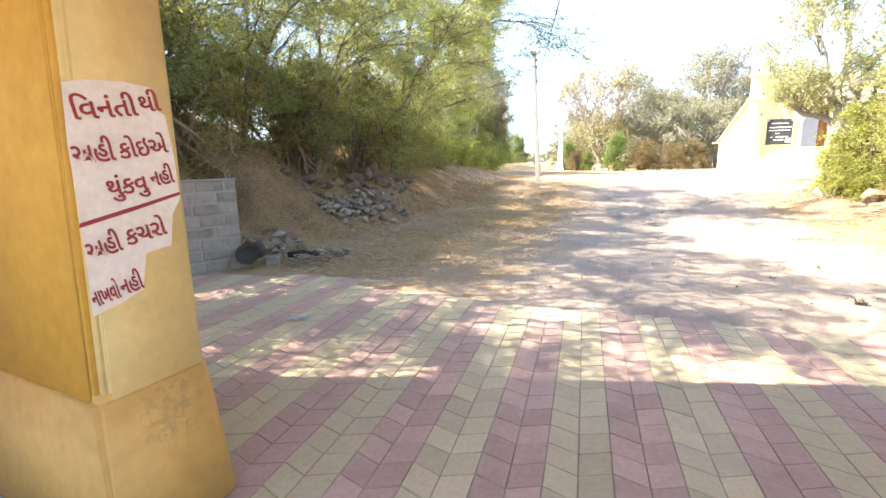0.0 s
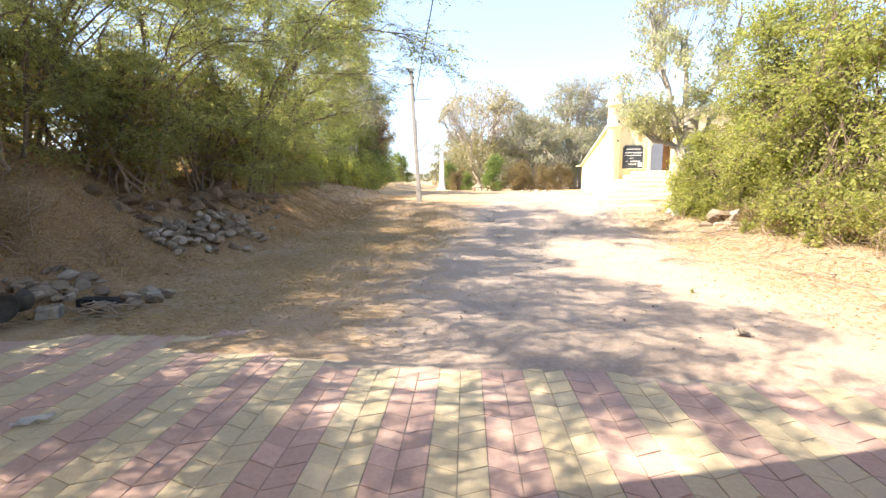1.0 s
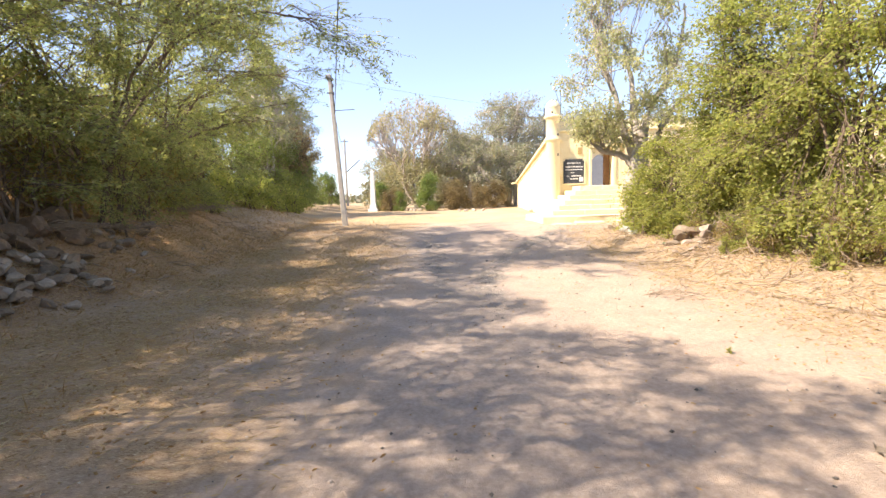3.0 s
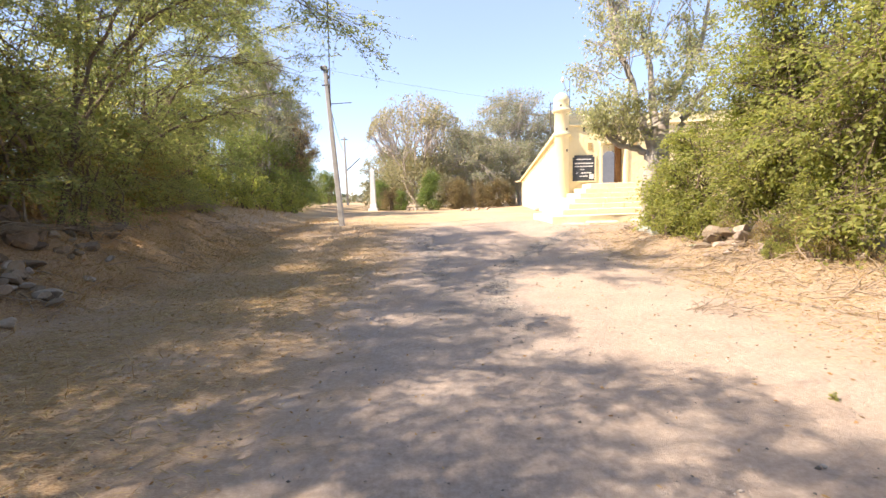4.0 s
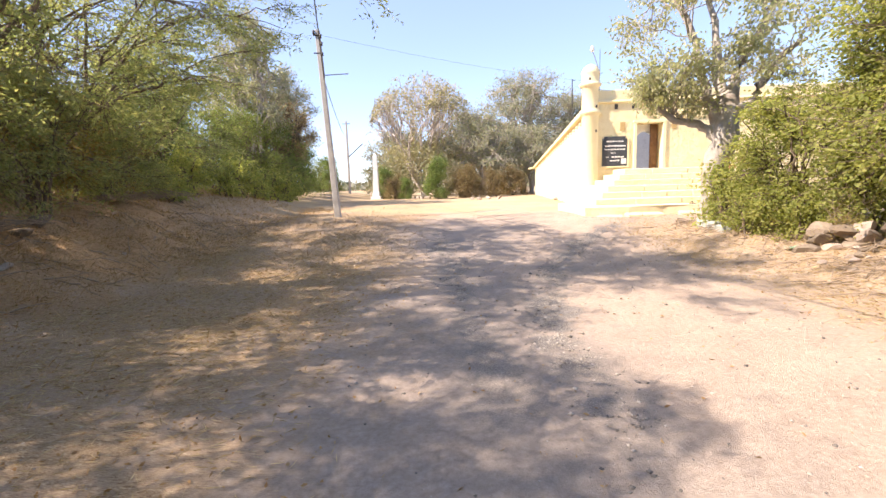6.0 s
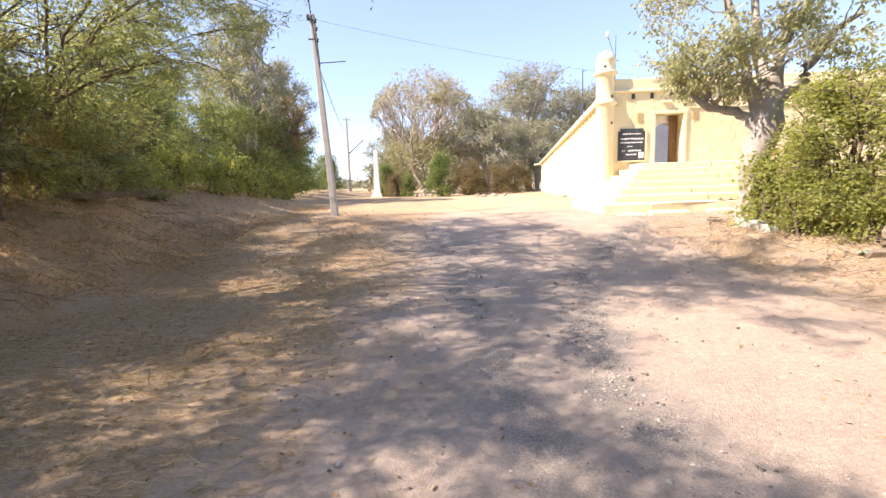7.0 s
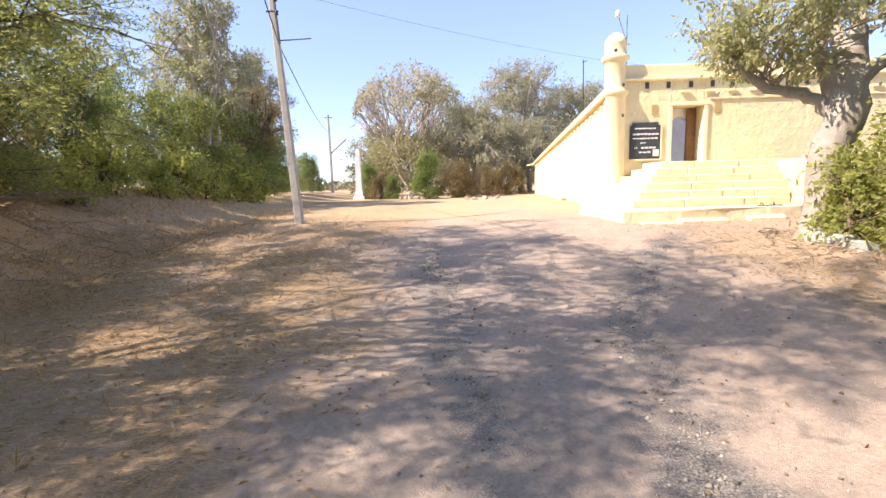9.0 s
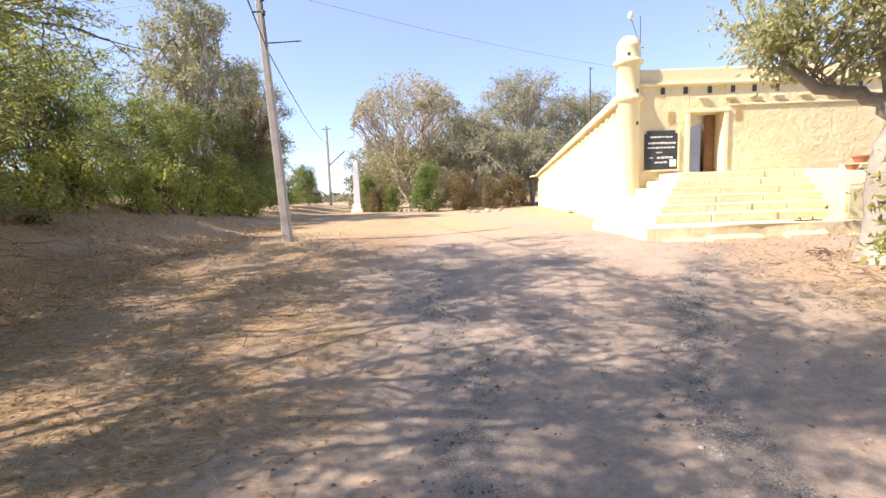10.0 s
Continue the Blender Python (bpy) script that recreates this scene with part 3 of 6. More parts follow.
def building():
    b = thing("yellow_building", "old yellow limewashed stone building with corner turret", "building", kind="structure")
    far, end = (7.0, 45.5), 24.0

    def wall_box(name, lo, hi, mat, bevel=0.02):
        bm = bmesh.new()
        box(bm, lo, hi, bevel)
        return part(name, bm, mat, b)
    # front wall, round the doorway
    wall_box("front_wall", (5.9, FY, 0.0), (7.55, FY + 0.6, 4.62), WASH)
    wall_box("front_wall", (8.62, FY, 0.0), (end, FY + 0.6, 4.62), WASH)
    wall_box("front_wall", (7.55, FY + 0.004, 3.77), (8.62, FY + 0.6, 4.62), WASH)
    wall_box("front_wall", (7.55, FY + 0.004, 0.0), (8.62, FY + 0.6, 1.93), WASH)
    wall_box("parapet", (5.9, FY + 0.05, 4.66), (end, FY + 0.45, 5.1), WASH_PALE, 0.03)
    wall_box("cornice", (5.95, FY - 0.10, 4.58), (end, FY + 0.5, 4.68), WASH_PALE, 0.03)
    wall_box("string_course", (8.75, FY - 0.05, 3.93), (end, FY - 0.002, 4.03), WASH, 0.03)
    # side wall, its top falling towards the far corner
    def slab(name, x_off, z_lo, z_hi, thick, mat):
        bm = bmesh.new()
        dx, dy = far[0] - 5.45, far[1] - 26.1
        ln = math.hypot(dx, dy)
        nx, ny = -dy / ln, dx / ln
        a = (5.45 + nx * x_off, 26.1 + ny * x_off)
        c = (far[0] + nx * x_off, far[1] + ny * x_off)
        q = [(a, z_lo[0], z_hi[0]), (c, z_lo[1], z_hi[1])]
        lo, hi = [], []
        for (px, py), z0, z1 in q:
            for k in (0, 1):
                lo.append(bm.verts.new((px - nx * thick * k, py - ny * thick * k, z0)))
                hi.append(bm.verts.new((px - nx * thick * k, py - ny * thick * k, z1)))
        for idx in ((0, 1, 3, 2),):
            bm.faces.new([lo[i] for i in idx])
            bm.faces.new([hi[i] for i in idx])
        for i, j in ((0, 1), (1, 3), (3, 2), (2, 0)):
            bm.faces.new((lo[i], lo[j], hi[j], hi[i]))
        return part(name, bm, mat, b)
    slab("side_wall", 0.0, (0, -0.2), (4.1, 2.68), 0.6, WASH_PALE)
    slab("eave", 0.16, (4.1, 2.68), (4.24, 2.80), 0.9, WASH)
    slab("parapet", 0.02, (4.24, 2.80), (4.45, 2.95), 0.4, WASH_PALE)
    wall_box("back_wall", (7.0, 45.0, -0.2), (end, 45.5, 2.68), WASH)
    bm = bmesh.new()
    box(bm, (6.6, 44.9, 2.62), (7.3, 46.6, 2.74), 0.02)
    part("eave", bm, WASH, b)
    bm = bmesh.new()
    top = [bm.verts.new(p) for p in ((6.25, 29.22, 3.83), (end - 0.45, 29.22, 3.83), (end - 0.45, 44.98, 2.62), (7.5, 44.98, 2.62))]
    low = [bm.verts.new(v.co - Vector((0, 0, 0.2))) for v in top]
    bm.faces.new(top)
    bm.faces.new(low[::-1])
    for i in range(4):
        bm.faces.new((top[i], low[i], low[(i + 1) % 4], top[(i + 1) % 4]))
    part("roof", bm, WASH_PALE, b)
    wall_box("end_wall", (end - 0.4, FY + 0.604, 0.0), (end, 45.0, 4.1), WASH)
    # small brackets under the side eave
    bm = bmesh.new()
    box(bm, (-0.07, -0.07, -0.10), (0.0, 0.07, 0.0), 0.012)
    first = part("bracket", bm, WASH, b)
    for i in range(26):
        s = 0.6 + i * 0.72
        ln = 19.46
        x, y = 5.45 + (far[0] - 5.45) * s / ln, 26.1 + (far[1] - 26.1) * s / ln
        z = 4.1 + (2.68 - 4.1) * s / ln
        o = first if i == 0 else child("bracket", first.data, None, b)
        o.matrix_basis = pose(x, y, z - 0.14)
    # brackets of the front; darker plates paint the shade of square holes and niches
    bm = bmesh.new()
    box(bm, (-0.17, -0.10, -0.075), (0.17, 0.0, 0.0), 0.025)
    br = part("bracket", bm, WASH, b)
    for i, x in enumerate((7.95, 8.75, 9.5, 10.2, 11.0, 11.8, 12.6, 13.4, 14.2, 15.0)):
        o = br if i == 0 else child("bracket", br.data, None, b)
        o.matrix_basis = pose(x, FY - 0.003, 4.24)
    bm = bmesh.new()
    box(bm, (-0.065, -0.012, -0.1), (0.065, 0.0, 0.1), 0.004)
    ho = part("drain_hole", bm, IRON, b, "dark square drain hole")
    for i, x in enumerate((6.73, 7.42, 8.15, 8.85, 9.5, 10.2, 11.9, 12.7, 13.5)):
        o = ho if i == 0 else child("drain_hole", ho.data, None, b)
        o.matrix_basis = pose(x, FY - 0.002, 4.44)
    bm = bmesh.new()
    box(bm, (-0.1, -0.02, -0.17), (0.1, 0.0, 0.17), 0.01)
    ni = part("niche", bm, plain("niche_shade", (0.40, 0.28, 0.12), (0.5, 0.36, 0.17), 6.0), b)
    for i, (x, z) in enumerate(((7.0, 3.66), (9.05, 3.68))):
        o = ni if i == 0 else child("niche", ni.data, None, b)
        o.matrix_basis = pose(x, FY - 0.002, z)
    # door frame
    for name, lo, hi in (("door_frame", (7.45, FY - 0.06, 1.95), (7.57, FY + 0.2, 3.77)), ("door_frame", (8.60, FY - 0.06, 1.95), (8.73, FY + 0.2, 3.77)),
                         ("lintel", (7.42, FY - 0.07, 3.77), (8.76, FY + 0.2, 3.88))):
        wall_box(name, lo, hi, WASH_PALE, 0.015)
    wall_box("threshold", (7.3, FY - 0.15, 1.9), (8.9, FY + 0.3, 1.97), WASH_STEP, 0.015)
    # open door leaf, folded in to one side
    bm = bmesh.new()
    box(bm, (8.30, FY + 0.44, 1.98), (8.60, FY + 0.5, 3.76), 0.006)
    leaf = part("door_leaf", bm, DOOR_WOOD, b, "brown wooden door leaf, half open")
    for z0, z1 in ((2.1, 2.55), (2.65, 3.1), (3.2, 3.65)):
        bm = bmesh.new()
        box(bm, (8.35, FY + 0.425, z0), (8.55, FY + 0.445, z1), 0.006)
        part("panel", bm, DOOR_WOOD, leaf)
    # the room behind: an arched opening in a blue-grey wall
    bm = bmesh.new()
    pts = [(6.9, 0.0), (7.66, 0.0)] + [(8.17 + 0.51 * math.cos(a), 0.85 + 0.7 * math.sin(a)) for a in np.linspace(math.pi, 0, 14)] + [(8.68, 0.0), (9.3, 0.0), (9.3, 2.4), (6.9, 2.4)]
    vs = [bm.verts.new((x, FY + 0.62, 1.95 + z)) for x, z in pts]
    f = bm.faces.new(vs)
    ext = bmesh.ops.extrude_face_region(bm, geom=[f])
    bmesh.ops.translate(bm, vec=(0, 0.25, 0), verts=[v for v in ext["geom"] if isinstance(v, bmesh.types.BMVert)])
    part("arched_wall", bm, WHITE, b, "whitewashed arched inner wall")
    wall_box("inner_floor", (6.6, FY + 0.604, 1.8), (9.6, FY + 6, 1.94), GREY_ROOM, 0.0)
    wall_box("inner_back_wall", (6.6, FY + 3.0, 1.94), (9.6, FY + 3.1, 4.3), GREY_ROOM, 0.0)
    # turret at the corner
    bm = bmesh.new()
    lathe(bm, [(0.40, 0.0), (0.40, 0.3), (0.37, 0.45), (0.345, 1.5), (0.335, 4.1), (0.36, 4.14), (0.43, 4.2), (0.43, 4.27), (0.35, 4.33), (0.325, 4.4), (0.32, 5.17),
               (0.36, 5.22), (0.43, 5.28), (0.43, 5.35), (0.37, 5.38), (0.345, 5.42), (0.34, 5.72), (0.355, 5.75), (0.35, 5.8), (0.30, 5.93), (0.2, 6.04), (0.08, 6.1)], 32, (5.72, 26.2, 0))
    turret = part("turret", bm, WASH_PALE, b, "round domed turret with two mouldings", shade=True)
    # dark plates in place of the shade inside the peep holes
    for a, z in ((-110, 5.5), (-60, 4.45), (-60, 3.5)):
        bm = bmesh.new()
        box(bm, (-0.045, -0.01, -0.05), (0.045, 0.01, 0.05), 0.004)
        o = part("peep_hole", bm, IRON, turret)
        o.matrix_basis = pose(5.72 + 0.34 * math.cos(radians(a)), 26.2 + 0.34 * math.sin(radians(a)), z, 0, 0, a + 90)
    return b


building()


def stairs():
    s = thing("front_stairs", "worn pale yellow masonry stairs rising to the doorway", "stairs", kind="structure")
    rng = random.Random(4)
    bm = bmesh.new()
    outline = [(4.15, 21.3), (5.5, 21.22), (6.6, 21.35), (7.6, 21.25), (9.75, 21.35), (9.75, 26.0), (5.2, 26.0), (4.0, 24.2)]
    prism(bm, outline, 0.1, 0.74, 0.03)
    part("plinth", bm, WASH_STEP, s)
    bm = bmesh.new()
    for x0, x1 in ((4.5, 5.3), (5.35, 6.5), (7.0, 7.9), (7.95, 9.1)):
        y = 21.12 + rng.uniform(-0.06, 0.05)
        box(bm, (x0, y, 0.2), (x1, 21.5, 0.52 + rng.uniform(-0.05, 0.05)), 0.05, 0.02, rng)
    part("footing_stones", bm, WASH_STEP, s)
    for k in range(6):
        y0, x0, z = 22.2 + 0.5 * k, 4.75 + 0.37 * k, 0.74 + 0.2 * (k + 1)
        widths = [x0]
        right = 8.72 + 0.32 * k
        while widths[-1] < right - 0.4:
            widths.append(min(right, widths[-1] + rng.uniform(0.7, 1.5)))
        widths[-1] = right
        for a, b_ in zip(widths, widths[1:]):
            bm = bmesh.new()
            box(bm, (a + 0.004, y0 + rng.uniform(-0.02, 0.02), z - 0.21), (b_ - 0.004, 26.0 - 0.003 * k, z + rng.uniform(-0.008, 0.006)), 0.022, 0.004, rng)
            part("step_stone", bm, WASH_STEP, s)
    # low wall that flanks the steps, rounded down at its near end
    bm = bmesh.new()
    prof = [(0.0, 0.7), (0.0, 1.45), (0.12, 1.74), (0.55, 1.84), (4.3, 1.97), (4.3, 0.7)]
    a = [bm.verts.new((8.64 + 0.47 * u, 21.7 + u, z)) for u, z in prof]
    c = [bm.verts.new((9.12 + 0.47 * u, 21.7 + u, z)) for u, z in prof]
    bm.faces.new(a)
    bm.faces.new(c[::-1])
    for i in range(len(prof)):
        j = (i + 1) % len(prof)
        bm.faces.new((a[i], a[j], c[j], c[i]))
    bmesh.ops.bevel(bm, geom=list(bm.edges), offset=0.05, segments=2, affect="EDGES")
    part("side_wall", bm, WASH_PALE, s)
    bm = bmesh.new()
    box(bm, (9.34, 22.14, 0.2), (9.72, 22.66, 1.9), 0.02)
    part("pier", bm, MORTAR, s)
    for i in range(13):                       # thin courses of the pier, uneven at the ends
        bm = bmesh.new()
        z = 0.22 + 0.135 * i
        box(bm, (9.3 + rng.uniform(-0.04, 0.03), 22.1 + rng.uniform(-0.05, 0.02), z), (9.76 + rng.uniform(-0.03, 0.05), 22.7, z + 0.108), 0.02, 0.012, rng)
        part("course", bm, WASH_STEP, s)


stairs()


def sign_board():
    b = thing("notice_board", "black painted notice board with white lettering bars on yellow wall", "sign", at=(6.7, FY - 0.004, 2.1))
    bm = bmesh.new()
    pts = [(-0.5, 0.0), (0.5, 0.0), (0.5, 1.08), (0.42, 1.08), (0.42, 1.17), (-0.42, 1.17), (-0.42, 1.08), (-0.5, 1.08)]
    vs = [bm.verts.new((x, 0, z)) for x, z in pts]
    f = bm.faces.new(vs)
    ext = bmesh.ops.extrude_face_region(bm, geom=[f])
    bmesh.ops.translate(bm, vec=(0, -0.04, 0), verts=[v for v in ext["geom"] if isinstance(v, bmesh.types.BMVert)])
    panel = part("panel", bm, BLACK_BOARD, b)
    rng = random.Random(5)
    bars = [(0.0, 0.98, 0.7, 0.05), (0.02, 0.80, 0.86, 0.07), (0.0, 0.66, 0.84, 0.05), (-0.06, 0.52, 0.2, 0.04), (0.12, 0.36, 0.5, 0.08), (-0.3, 0.36, 0.12, 0.05), (0.0, 0.22, 0.4, 0.06)]
    for x, z, w, h in bars:
        n = max(2, int(w / 0.11))
        for i in range(n):
            x0 = x - w / 2 + w * i / n
            bm = bmesh.new()
            box(bm, (x0 + 0.008, -0.046, z - h * rng.uniform(0.3, 0.5)), (x0 + w / n - 0.014, -0.039, z + h * rng.uniform(0.3, 0.5)))
            part("lettering_bar", bm, WHITE, panel)
    bm = bmesh.new()
    box(bm, (0.26, -0.05, 0.08), (0.46, -0.039, 0.3), 0.003)
    part("paper_notice", bm, PAPER, panel, "white paper notice")
    for lo, hi in (((-0.55, -0.05, -0.06), (0.55, 0.0, -0.004)), ((0.504, -0.05, 0.0), (0.56, 0.0, 1.1))):
        bm = bmesh.new()
        box(bm, lo, hi, 0.006)
        part("frame", bm, WASH_PALE, b)
    # the pier that carries it
    return b


sign_board()


def roof_lamp():
    t = thing("roof_lamp", "small lamp and aerial rod on thin bent steel poles", "lamp", at=(6.1, 26.3, 5.1))
    tube_part("pole", [(0, 0, -0.02), (0.0, 0, 0.75), (-0.28, 0, 1.55)], [0.018, 0.016, 0.014], STEEL, t)
    tube_part("aerial_rod", [(0.03, 0.05, -0.02), (0.03, 0.05, 1.6)], [0.014, 0.01], IRON, t)
    tube_part("cross_rod", [(-0.05, 0.05, 0.7), (0.15, 0.05, 0.7)], [0.01, 0.01], IRON, t)
    bm = bmesh.new()
    lathe(bm, [(0.03, 0), (0.07, 0.04), (0.08, 0.12), (0.06, 0.2), (0.02, 0.24)], 14, (-0.3, 0, 1.5))
    part("lamp_globe", bm, WHITE, t, "dusty white globe", True)


roof_lamp()


def roof_post():
    t = thing("roof_post", "thin dark iron post standing on the flat roof", "post", at=(6.75, 33.0, 3.5))
    tube_part("rod", [(0, 0, -0.02), (0.02, 0, 1.8), (0.0, 0, 3.5)], [0.03, 0.028, 0.025], IRON, t)
    tube_part("cross_piece", [(-0.02, 0, 3.4), (0.16, 0, 3.46)], [0.018, 0.015], IRON, t)


roof_post()


def flower_pot(at, s=1.0):
    t = thing("flower_pot", "shallow terracotta flower pot on the low wall", "flower pot", at=at, group="terracotta pots")
    bm = bmesh.new()
    lathe(bm, [(0.12 * s, 0), (0.19 * s, 0.14 * s), (0.22 * s, 0.15 * s), (0.22 * s, 0.19 * s), (0.18 * s, 0.19 * s), (0.15 * s, 0.12 * s)], 20)
    pot = part("pot", bm, TERRACOTTA, t, shade=False)
    bm = bmesh.new()
    lathe(bm, [(0.16 * s, 0.11 * s), (0.1 * s, 0.14 * s), (0.02, 0.145 * s)], 14)
    part("soil", bm, PAVE_BED, pot, "dry soil")
    return t


flower_pot((9.05, 22.1, 1.80), 0.65)
flower_pot((9.52, 22.4, 1.965), 0.85)


# ---- poles and far things ----
def utility_pole(at, top, label, arms, r=0.11):
    t = thing("utility_pole", label, "utility pole", at=at, group="utility poles")
    bm = bmesh.new()
    w, n = r, 2
    a = [bm.verts.new((sx * w, sy * w, -0.3)) for sx, sy in ((-1, -1), (1, -1), (1, 1), (-1, 1))]
    c = [bm.verts.new((top[0] + sx * w * 0.62, top[1] + sy * w * 0.62, top[2])) for sx, sy in ((-1, -1), (1, -1), (1, 1), (-1, 1))]
    bm.faces.new(a[::-1])
    bm.faces.new(c)
    for i in range(4):
        bm.faces.new((a[i], a[(i + 1) % 4], c[(i + 1) % 4], c[i]))
    bmesh.ops.bevel(bm, geom=list(bm.edges), offset=0.02, segments=1, affect="EDGES")
    part("post", bm, CONCRETE, t)
    for name, p, q, rad, mat in arms:
        tube_part(name, [p, q], [rad, rad], mat, t)
    return t


PZ = gz(-4.05, 23.6)
px_, py_, pz_ = -0.45, 0.35, 6.55
pole = utility_pole((-4.05, 23.6, PZ), (px_, py_, pz_), "leaning weathered concrete electricity pole beside the drive",
             [("cross_arm", (px_ * 0.8 - 0.05, py_ * 0.8, 5.0), (px_ * 0.8 + 0.95, py_ * 0.8, 5.03), 0.016, IRON),
              ("conduit", (px_ * 0.75 + 0.1, py_ * 0.75 - 0.08, 4.9), (px_ * 1.0 + 0.1, py_ - 0.08, 6.5), 0.02, IRON),
              ("bracket", (px_ - 0.12, py_ - 0.1, 6.35), (px_ + 0.18, py_ - 0.1, 6.35), 0.03, IRON),
              ("bracket", (px_ - 0.12, py_ - 0.1, 5.75), (px_ + 0.16, py_ - 0.1, 5.75), 0.025, IRON)])
for z, dx in ((6.3, 0.12), (6.05, 0.13), (5.7, 0.12), (6.45, -0.1)):
    bm = bmesh.new()
    lathe(bm, [(0.02, -0.07), (0.05, -0.05), (0.035, -0.01), (0.055, 0.03), (0.02, 0.07)], 10, (px_ * z / 6.5 + dx, py_ * z / 6.5 - 0.1, z))
    part("insulator", bm, IRON, pole, "dark insulator", True)
FZ = gz(-11.4, 58.5)
utility_pole((-11.4, 58.5, FZ), (0, 0, 7.9), "distant thin concrete pole with a lamp arm", [("lamp_arm", (0.05, 0, 4.0), (1.7, 0, 5.4), 0.06, IRON), ("cross_arm", (-0.4, 0, 7.6), (0.4, 0, 7.6), 0.04, IRON)], 0.13)


def wire(a, b, sag, r=0.012):
    s = np.linspace(0, 1, 25)[:, None]
    p = np.array(a) * (1 - s) + np.array(b) * s
    p[:, 2] -= sag * 4 * (s[:, 0] * (1 - s[:, 0]))
    t = thing("overhead_wire", "thin dark overhead wire hung between poles", "wire", group="overhead wires")
    tube_part("strand", p, np.full(25, r), IRON, t, 5)


tipx, tipy, tipz = -4.05 + px_, 23.6 + py_, PZ + 6.4
wire((-4.35, 23.95, PZ + 4.85), (-11.4, 58.5, FZ + 6.2), 0.5, 0.014)
wire((-4.35, 23.95, PZ + 4.85), (2.9, -5.0, 6.3), 0.15, 0.014)
wire((tipx, tipy, tipz), (12.5, 34.0, 6.6), 0.35, 0.004)
wire((tipx, tipy, tipz), (-25.0, 30.0, 9.0), 0.5, 0.004)


def gate_post():
    t = thing("white_gate_post", "tall whitewashed tapered gate post far down the drive", "gate post", at=(-6.15, 44.8, gz(-6.15, 44.8)))
    bm = bmesh.new()
    for lo, hi in (((-0.42, -0.42, -0.2), (0.42, 0.42, 0.22)), ((-0.3, -0.3, 0.22), (0.3, 0.3, 0.55))):
        box(bm, lo, hi, 0.03)
    part("base", bm, WHITE, t)
    bm = bmesh.new()
    a = [bm.verts.new((sx * 0.24, sy * 0.24, 0.55)) for sx, sy in ((-1, -1), (1, -1), (1, 1), (-1, 1))]
    c = [bm.verts.new((sx * 0.15, sy * 0.15, 3.5)) for sx, sy in ((-1, -1), (1, -1), (1, 1), (-1, 1))]
    tip = bm.verts.new((0, 0, 3.72))
    for i in range(4):
        bm.faces.new((a[i], a[(i + 1) % 4], c[(i + 1) % 4], c[i]))
        bm.faces.new((c[i], c[(i + 1) % 4], tip))
    part("shaft", bm, WHITE, t)


gate_post()


def far_house(at, size, turn, label, mat):
    t = thing("far_house", label, "house", at=at, turn=turn, group="far houses")
    w, d, h = size
    bm = bmesh.new()
    box(bm, (-w / 2, -d / 2, -1.2), (w / 2, d / 2, h), 0.03)
    part("wall", bm, mat, t)
    bm = bmesh.new()
    box(bm, (-w / 2 - 0.3, -d / 2 - 0.3, h), (w / 2 + 0.3, d / 2 + 0.3, h + 0.18), 0.03)
    part("roof", bm, CONCRETE, t)
    for i in range(3):
        bm = bmesh.new()
        x = -w / 2 + w * (i + 0.5) / 3
        box(bm, (x - 0.5, -d / 2 - 0.05, 0.9), (x + 0.5, -d / 2 + 0.02, 2.0), 0.01)
        part("window", bm, IRON, t)


far_house((2.5, 66.0, -0.2), (9, 5, 2.8), 4, "low white house glimpsed between tree trunks", WHITE)
far_house((-22.0, 34.0, 0.4), (6, 4, 2.6), -20, "low white house hidden behind thick shrubs", WHITE)


